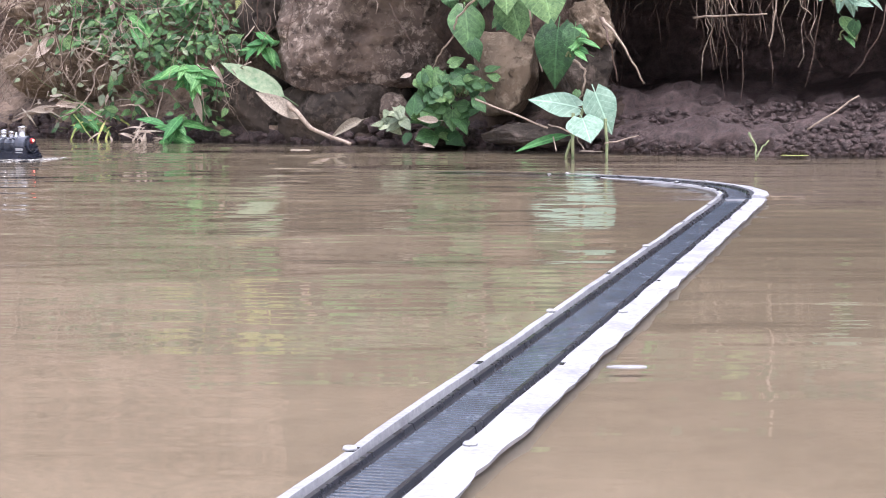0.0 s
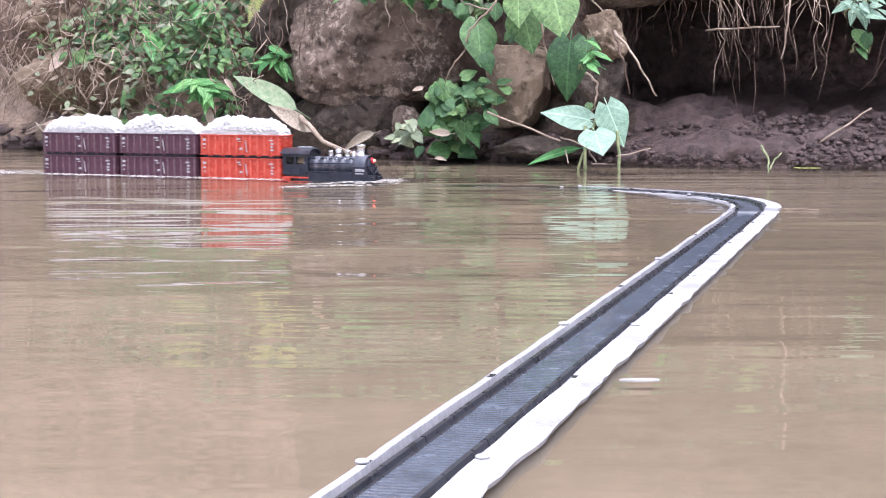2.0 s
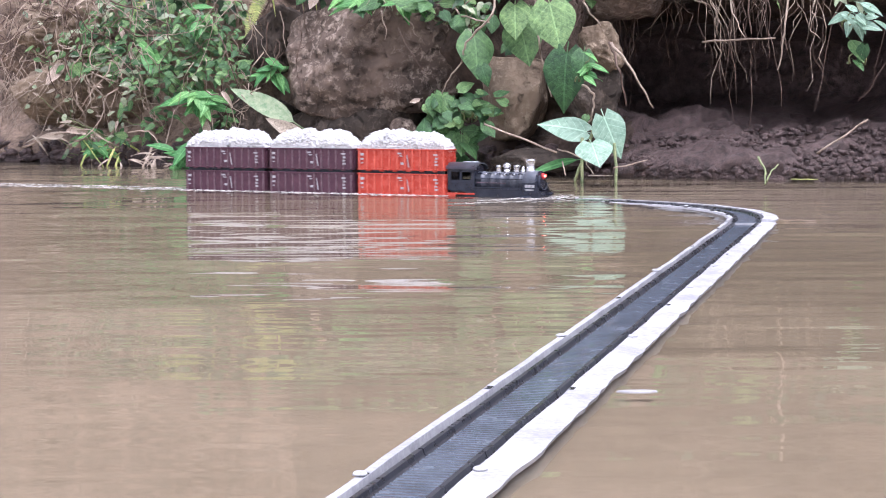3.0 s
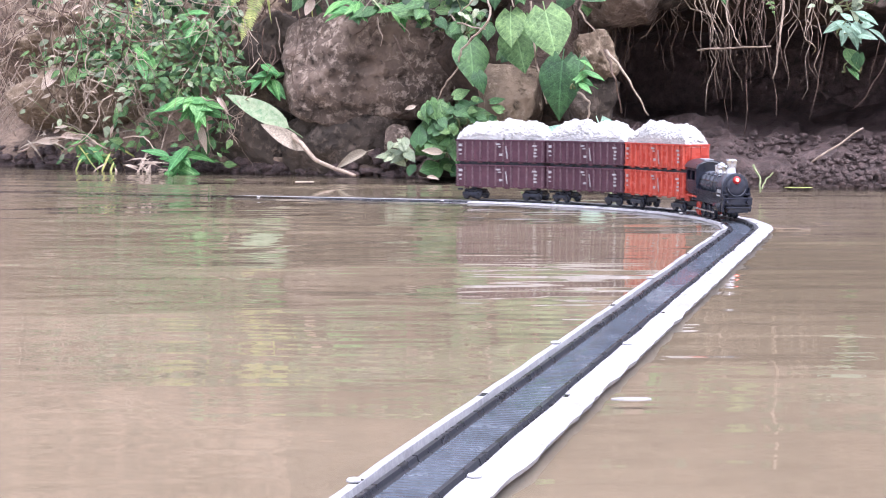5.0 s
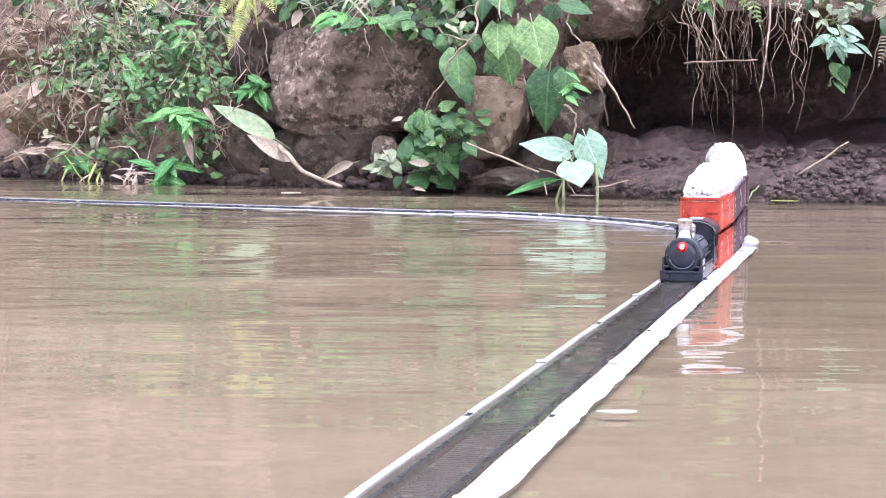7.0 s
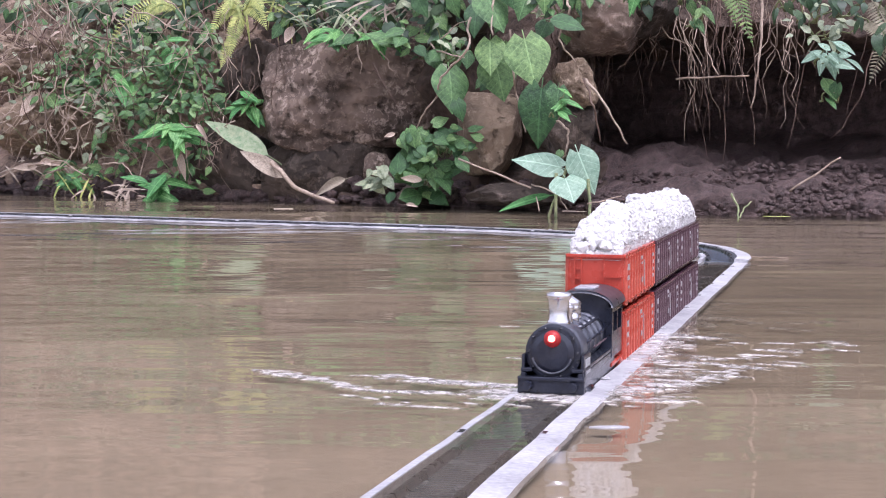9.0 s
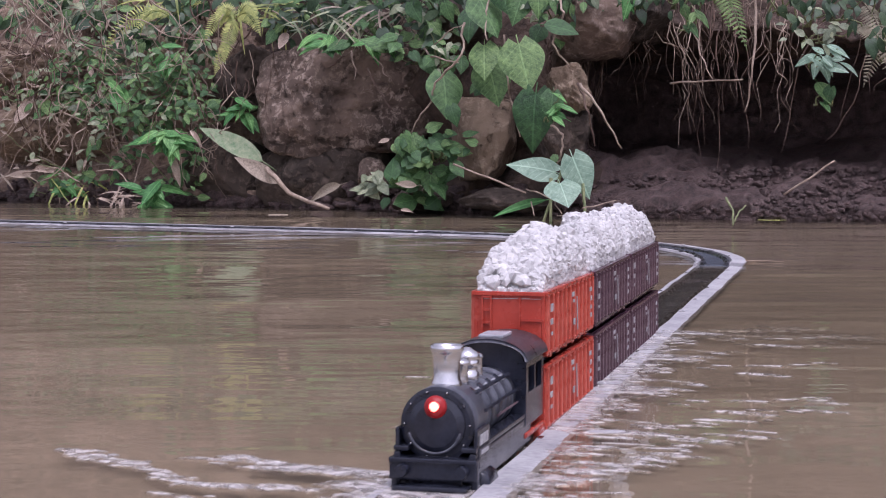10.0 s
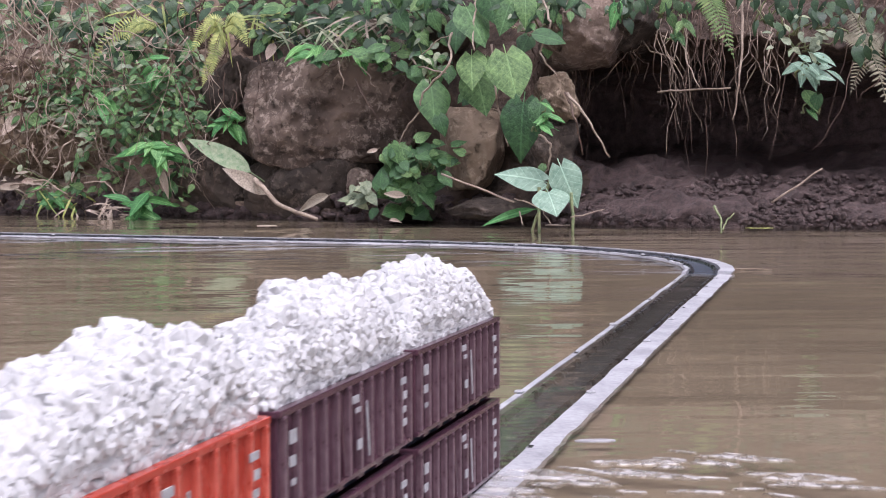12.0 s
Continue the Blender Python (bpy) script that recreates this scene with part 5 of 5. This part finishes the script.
stick("thick_root", "pair of pale roots leaning down from the stone", [(0.324, 3.564, 0.273), (0.341, 3.510, 0.215), (0.355, 3.521, 0.147)], 0.006, 0.003, ROOT, 6, 0.008)
stick("thick_root", "pair of pale roots leaning down from the stone", [(0.328, 3.559, 0.272), (0.367, 3.484, 0.209), (0.405, 3.495, 0.143)], 0.006, 0.003, PALEROOT, 7, 0.006)
stick("shore_twig", "pale bent twig lying at the shore", [(0.216, 3.485, 0.062), (0.265, 3.414, 0.044), (0.277, 3.365, 0.018)], 0.003, 0.002, PALEROOT, 8, 0.006, "stick")
stick("shore_twig", "pale bent twig lying at the shore", [(0.317, 3.386, 0.028), (0.383, 3.382, 0.044)], 0.003, 0.002, PALEROOT, 9, 0.004, "stick")
stick("shore_twig", "pale bent twig lying at the shore", [(0.225, 3.477, 0.037), (0.228, 3.425, 0.013)], 0.003, 0.002, PALEROOT, 10, 0.003, "stick")
stick("water_sprout", "yellowish bent sprout standing out of the water", [(0.551, 3.136, 0.057), (0.558, 3.103, 0.033), (0.554, 3.082, 0.011)], 0.005, 0.003, STEM, 11, 0.003, "sprout")
stick("water_sprout", "yellowish bent sprout standing out of the water", [(0.580, 3.101, 0.045), (0.565, 3.094, 0.031), (0.556, 3.080, 0.016)], 0.003, 0.003, STEM, 12, 0.003, "sprout")
stick("straw", "pale straw arching over the shore plants", [(-1.088, 4.515, 0.040), (-0.982, 4.426, 0.076), (-0.881, 4.340, 0.088), (-0.816, 4.284, 0.055)], 0.004, 0.002, PALEROOT, 13, 0.006, "stick")
stick("straw", "pale straw arching over the shore plants", [(-0.773, 4.272, 0.082), (-0.717, 4.224, 0.086), (-0.676, 4.188, 0.050)], 0.003, 0.002, PALEROOT, 14, 0.004, "stick")
stick("straw", "pale straw arching over the shore plants", [(-0.672, 4.185, 0.050), (-0.652, 4.206, 0.136)], 0.002, 0.002, PALEROOT, 15, 0.004, "stick")
stick("straw", "pale straw arching over the shore plants", [(-0.899, 4.354, 0.061), (-0.840, 4.292, 0.000)], 0.003, 0.002, FERN, 16, 0.004, "stick")
for i, (a, b) in enumerate((((-0.519, 4.219, 0.317), (-0.480, 4.123, 0.267)), ((-0.394, 4.172, 0.367), (-0.378, 4.133, 0.281)), ((-0.149, 4.012, 0.423), (-0.045, 3.978, 0.484)), ((-0.107, 3.850, 0.314), (-0.052, 3.811, 0.221)),
                            ((-0.146, 3.923, 0.355), (-0.138, 3.891, 0.291)), ((-0.094, 3.850, 0.339), (-0.064, 3.822, 0.295)), ((-0.199, 3.971, 0.319), (-0.146, 3.923, 0.353)), ((-0.864, 4.402, 0.199), (-0.926, 4.429, 0.137)),
                            ((-0.755, 4.333, 0.205), (-0.724, 4.305, 0.168)), ((-0.516, 4.115, 0.143), (-0.521, 4.119, 0.077)), ((-0.336, 4.121, 0.457), (-0.254, 4.047, 0.400)), ((0.035, 3.779, 0.360), (0.099, 3.719, 0.404)))):
    stick("dry_twig", "thin dry twig on the bank", [a, b], 0.0026, 0.0014, PALEROOT if i % 3 else ROOT, 60 + i, 0.012, "stick")


def hanging_roots(x0, x1, ztop, n, lmin, lmax, seed, label, material, r=0.0018, dy=0.0, lean=0.05):
    """Fine roots that hang down, uncountable, joined."""
    rng = random.Random(seed)
    bm = bmesh.new()
    for _ in range(n):
        x = rng.uniform(x0, x1)
        y = bank_y(x, ztop) - rng.uniform(0.0, 0.06) + dy
        ln = lmin + (lmax - lmin) * rng.random() ** 1.7
        a = Vector((x, y, ztop + rng.uniform(-0.03, 0.1)))
        b = a + Vector((rng.gauss(0, lean), rng.uniform(-0.03, 0.04), -ln))
        tube(bm, wander(a, b, 9, 0.035, rng), r * rng.uniform(0.6, 1.5), r * 0.4, 4)
    ob = new("hanging_roots", mesh_of(bm, "hanging_roots", material, True))
    return tagged(ob, label, "roots", kind="stuff")


hanging_roots(-1.4, -0.65, 0.54, 60, 0.07, 0.29, 8, "pale dry creeper stems hanging over the overgrown stones", PALEROOT, 0.0018, -0.24, 0.11)
hanging_roots(-1.4, -0.75, 0.34, 50, 0.06, 0.23, 9, "dry brown creeper stems among the overgrown stones", ROOT, 0.0018, -0.24, 0.11)
hanging_roots(-1.15, -0.42, 0.36, 40, 0.06, 0.24, 10, "pale dry stems hanging among the overgrowth", PALEROOT, 0.0011, -0.36, 0.09)
hanging_roots(-1.2, -0.72, 0.2, 60, 0.05, 0.2, 11, "tangle of pale dry stems at the shore", PALEROOT, 0.0014, -0.3, 0.1)
hanging_roots(-0.62, -0.42, 0.18, 24, 0.05, 0.16, 12, "thin dry stems hanging to the water", PALEROOT, 0.0012, -0.26, 0.05)
hanging_roots(0.32, 1.15, 0.42, 60, 0.08, 0.32, 1, "tangle of thin brown roots hanging over the undercut", ROOT, 0.0015)
for n, (x, w, z, ln) in enumerate(((0.35, 0.025, 0.31, 0.2), (0.385, 0.02, 0.4, 0.28), (0.49, 0.03, 0.38, 0.28), (0.555, 0.015, 0.4, 0.26), (0.61, 0.03, 0.42, 0.34), (0.665, 0.03, 0.4, 0.3), (0.74, 0.03, 0.38, 0.24))):
    hanging_roots(x - w, x + w, z, 9, 0.4 * ln, ln, 20 + n, "cluster of brown roots hanging before the undercut", ROOT if n % 3 else PALEROOT, 0.0016, -0.02, 0.025)
hanging_roots(0.48, 0.75, 0.42, 20, 0.08, 0.3, 2, "pale thin roots hanging over the undercut", PALEROOT, 0.0013)
hanging_roots(0.27, 0.38, 0.32, 22, 0.07, 0.19, 3, "dense brown roots hanging beside the stone", ROOT, 0.0018, 0.0, 0.03)
hanging_roots(-0.56, -0.345, 0.47, 26, 0.05, 0.17, 4, "dry brown roots hanging under the fern", ROOT, 0.0023, -0.08, 0.05)
hanging_roots(-1.3, -0.29, 0.3, 34, 0.06, 0.28, 5, "thin dry stems and roots among the plants", ROOT, 0.0015, -0.14, 0.08)
hanging_roots(-0.33, 0.12, 0.58, 40, 0.05, 0.15, 6, "reddish dry roots along the top of the bank", ROOT, 0.0018, -0.08, 0.12)
hanging_roots(-1.3, -0.83, 0.23, 40, 0.06, 0.22, 7, "pale dry straw at the shore", PALEROOT, 0.0016, -0.12, 0.09)

# ---- small things on the water ----
def scrap(c, sx, sy, seed, label, material, name="floating_scrap"):
    rng = random.Random(seed)
    bm = bmesh.new()
    n = 18
    rim = [(sx * (1 + 0.35 * noise.noise(Vector((math.cos(a) * 1.5, math.sin(a) * 1.5, seed)))) * math.cos(a), sy * (1 + 0.4 * noise.noise(Vector((math.cos(a) * 2, math.sin(a) * 2, seed + 5)))) * math.sin(a)) for a in (k * math.tau / n for k in range(n))]
    lo = [bm.verts.new((x, y, -0.0006)) for x, y in rim]
    hi = [bm.verts.new((x * 0.93, y * 0.93, 0.0006)) for x, y in rim]
    bm.faces.new(hi)
    for i in range(n):
        bm.faces.new((lo[i], lo[(i + 1) % n], hi[(i + 1) % n], hi[i]))
    ob = new(name, mesh_of(bm, name, material))
    ob.location = (c[0], c[1], 0.0)
    return tagged(ob, label, "floating scrap", "scraps on the water")


stick("straw", "thin pale straw lying on the water at the bend", [(0.425, 2.345, 0.001), (0.455, 2.335, 0.0012), (0.485, 2.322, 0.001)], 0.0016, 0.0012, PALEROOT, 17, 0.001, "stick")
# pale flat piece that stands in for a glint on the ripples
scrap((0.107, 0.985, 0.000), 0.012, 0.004, 1, "pale flat patch painting a glint on the water", FOAM)
scrap((0.710, 3.507, 0.000), 0.03, 0.02, 2, "pale yellow leaf floating at the shore", FERN, "floating_leaf")
scrap((0.495, 3.743, 0.000), 0.04, 0.02, 3, "pale leaf litter floating at the shore", DEADLEAF, "floating_leaf")
scrap((-0.298, 3.750, 0.000), 0.02, 0.012, 4, "pale leaf litter floating at the shore", DEADLEAF, "floating_leaf")
scrap((0.334, 3.698, 0.000), 0.05, 0.02, 5, "pale leaf litter floating at the shore", DEADLEAF, "floating_leaf")


# ---- waves thrown up by the train ----
def along(pts, n):
    pts = [Vector((*p, 0)) for p in pts]
    out = []
    for i in range(n + 1):
        t = i / n * (len(pts) - 1)
        k = min(int(t), len(pts) - 2)
        out.append(pts[k].lerp(pts[k + 1], t - k))
    return out


def flakes(bm, pts, n, spread, rng, size=0.0034, thick=0.0005):
    """Broken ragged patches of foam and painted sky glints lying along a line, a few large among many small."""
    for _ in range(n):
        t = rng.random() * (len(pts) - 1.001)
        k = int(t)
        p = pts[k].lerp(pts[k + 1], t - k) + Vector((rng.gauss(0, spread), rng.gauss(0, spread), 0))
        big = 0.5 + 2.6 * rng.random() ** 3
        turn = math.pi / 2 + rng.uniform(-0.45, 0.15)
        d, c = Vector((math.cos(turn), math.sin(turn), 0)), Vector((-math.sin(turn), math.cos(turn), 0))
        ln, w = size * big * rng.uniform(1.4, 3.2), size * big * rng.uniform(0.3, 0.7)
        m = 14
        top = []
        for i in range(m):
            a = i * math.tau / m
            q = 1 + 0.6 * noise.noise(Vector((math.cos(a) * 2.2, math.sin(a) * 2.2, p.x * 300 + p.y * 170)))
            top.append(p + d * ln * q * math.cos(a) + c * w * q * math.sin(a))
        th = [bm.verts.new((q.x, q.y, thick * 0.35)) for q in top]
        low = [bm.verts.new((q.x + (q.x - p.x) * 0.15, q.y + (q.y - p.y) * 0.15, -0.001)) for q in top]
        mid = bm.verts.new((p.x, p.y, thick))
        for i in range(m):
            bm.faces.new((th[i], th[(i + 1) % m], mid))
            bm.faces.new((low[i], low[(i + 1) % m], th[(i + 1) % m], th[i]))


def bow_wave():
    """The V of waves at the engine's front; same axes as the engine, heights from the water."""
    rng = random.Random(77)
    thing = tagged(new("bow_wave"), "curling bow wave with white foam and painted sky glints before the engine", "wave")
    # arms of white flecks: foam, plus sky glints on the crests painted white
    arms = (([(0.085, -0.03), (0.102, -0.076), (0.100, -0.115), (0.06, -0.163), (0.03, -0.21)], 46, 0.004),
            ([(0.06, -0.03), (0.050, -0.06), (0.044, -0.09), (0.03, -0.13)], 50, 0.008),
            ([(0.141, -0.09), (0.150, -0.053), (0.127, -0.02), (0.112, 0.02), (0.106, 0.045), (0.078, 0.075)], 26, 0.012),
            ([(0.06, -0.03), (0.095, -0.028), (0.1, 0.0), (0.095, 0.028), (0.03, 0.032)], 110, 0.01),
            ([(0.075, 0.03), (0.038, 0.05), (0.004, 0.077), (-0.066, 0.104), (-0.119, 0.139)], 60, 0.006),
            ([(0.03, 0.03), (-0.05, 0.05), (-0.14, 0.10), (-0.23, 0.18)], 40, 0.01))
    for pts, n, spread in arms:
        pts = along(pts, 26)
        bm = bmesh.new()
        flakes(bm, pts, n, spread, rng)
        tagged(part("foam", bm, SPLASH, thing, "flecks of white foam and painted sky glints"), kind="stuff")
    return thing


def side_wake(label):
    """Foam that runs along a wagon's waterline, and painted sky glints that fan out behind; heights from the water."""
    rng = random.Random(79)
    thing = tagged(new("side_wake"), label, "wave", "wakes along the train")
    bm = bmesh.new()
    for sg in (-1, 1):
        flakes(bm, along([(0.09, sg * 0.0225), (-0.09, sg * 0.0245)], 20), 120, 0.0025, rng, 0.003, 0.001)
        flakes(bm, along([(0.09, sg * 0.034), (-0.1, sg * 0.05)], 20), 30 if sg > 0 else 12, 0.01, rng, 0.0046, 0.0005)
        flakes(bm, along([(0.09, sg * 0.08), (-0.11, sg * 0.15)], 20), 9 if sg > 0 else 1, 0.03, rng, 0.0075, 0.0005)
    tagged(part("foam", bm, SPLASH, thing, "flecks of white foam and painted sky glints"), kind="stuff")
    return thing


def trailing_wake():
    """Foam and painted sky glints that fan out behind the last wagon on the near reach."""
    rng = random.Random(81)
    thing = tagged(new("trailing_wake"), "patches of white foam and painted sky glints fanning out behind the train", "wave")
    bm = bmesh.new()
    flakes(bm, along([(0.06, 0.06), (-0.02, 0.09), (-0.06, 0.16)], 12), 16, 0.016, rng, 0.0065, 0.0006)
    flakes(bm, along([(0.1, 0.1), (0.02, 0.15), (-0.02, 0.2)], 12), 9, 0.018, rng, 0.0065, 0.0006)
    tagged(part("foam", bm, SPLASH, thing, "flecks of white foam and painted sky glints"), kind="stuff")
    return thing


def foam_line():
    """The thin line of foam left over the sunken float behind the last wagon on the far reach."""
    rng = random.Random(83)
    thing = tagged(new("foam_line"), "thin trail of white foam on the water behind the train", "wave")
    bm = bmesh.new()
    for sg in (-1, 1):
        flakes(bm, along([(0, sg * 0.024), (-0.7, sg * 0.028)], 20), 150, 0.004, rng, 0.0036, 0.0006)
    tagged(part("foam", bm, SPLASH, thing, "flecks of white foam and painted sky glints"), kind="stuff")
    return thing


far_trail = foam_line()
trail = trailing_wake()
bow = bow_wave()
wakes = [side_wake("thin line of white foam and painted wave glints beside a wagon")]
wakes += [copy_thing(wakes[0], pose(0, 0, 0)) for _ in range(2)]



# ---- what moves ----
RED_FRONT = [(0.0, -1.086), (2.0, -0.379), (3.0, -0.051), (5.0, 0.5), (6.0, 0.828), (7.0, ARC + 0.325), (9.0, ARC + 1.006), (10.5, ARC + 1.449), (12.0, ARC + 1.927)]


def rail_height(s, front):
    """The straight floats sink under the whole train; the bend lies high once the engine is on it."""
    far = -0.029 * smooth01(0.4, 0.06, front) * smooth01(0.78, 0.34, s)
    near = -0.029 * smooth01(ARC - 0.28, ARC + 0.18, s)
    rise = 0.0055 * smooth01(ARC + 1.1, ARC + 1.7, s)
    return 0.0064 + far + near + rise


def on_rails(s_mid, half, front):
    """Pose of a vehicle whose bogies stand half a wheelbase before and behind its middle."""
    (a, _), (b, _) = on_line(s_mid + half), on_line(s_mid - half)
    za, zb = rail_height(s_mid + half, front), rail_height(s_mid - half, front)
    d = a - b
    turn = math.degrees(math.atan2(d.y, d.x))
    tilt = -math.degrees(math.atan2(za - zb, 2 * half))
    c = (a + b) / 2
    return pose(c.x, c.y, (za + zb) / 2, 0, tilt, turn)


def motions():
    ts = [0.2 * i for i in range(61)]
    xs, ys = zip(*RED_FRONT)
    for thing, behind, half in ((loco, -0.088, 0.05), (red_wagon, L2, 0.057), (brown_wagon, L2 + 0.177, 0.057), (tail_wagon, L2 + 0.354, 0.057),
                                (loads[0], L2, 0.057), (loads[1], L2 + 0.177, 0.057), (loads[2], L2 + 0.354, 0.057)):
        walk(thing, [(t, on_rails(float(np.interp(t, xs, ys)) - behind, half, float(np.interp(t, xs, ys)))) for t in ts])
    # waves travel with the train and swell where the line dips under water
    def wave(thing, behind, near=True):
        rows = []
        for t in ts:
            front = float(np.interp(t, xs, ys))
            s = front - behind
            p, d = on_line(s)
            dip = smooth01(0.34, 0.09, front) if s < 0.34 else smooth01(ARC + 0.5, ARC + 0.9, s) * near
            rows.append((t, pose(p.x, p.y, -0.006 * (1 - dip), 0, 0, math.degrees(math.atan2(d.y, d.x)))))
        walk(thing, rows)
    wave(bow, -0.088)
    wave(trail, 0.54)
    wave(far_trail, 0.54, False)
    for i, w in enumerate(wakes):
        wave(w, L2 + 0.177 * i)
    # the floats rise and sink with the load
    def tilt(thing, axis, rows):
        walk(thing, [(t, Matrix.Translation((thing.location.x, thing.location.y, z)) @ Matrix.Rotation(radians(a), 4, axis)) for t, z, a in rows])
    side = Vector((-FAR_DIR.y, FAR_DIR.x, 0))
    tilt(far_track, side, [(0, -0.0075, -1.3), (3, -0.0075, -1.3), (4.8, -0.003, -0.4), (7, -0.001, -0.12), (9, 0.001, 0), (12, 0.001, 0)])
    chord = (T2 - T1).normalized()
    tilt(bend_track, Vector((-chord.y, chord.x, 0)), [(0, -0.0072, -0.8), (3, -0.0072, -0.8), (4.6, -0.001, -0.1), (5.2, 0, 0), (12, 0, 0)])
    side = Vector((-NEAR_DIR.y, NEAR_DIR.x, 0))
    tilt(near_track, side, [(0, 0.0, 0.0), (5.2, 0.0, 0.0), (6.2, -0.003, 0.0), (7.0, -0.0044, 0.0), (8.8, -0.0047, 0.0), (10, -0.0047, 0.003), (12, -0.0045, 0.008)])


motions()
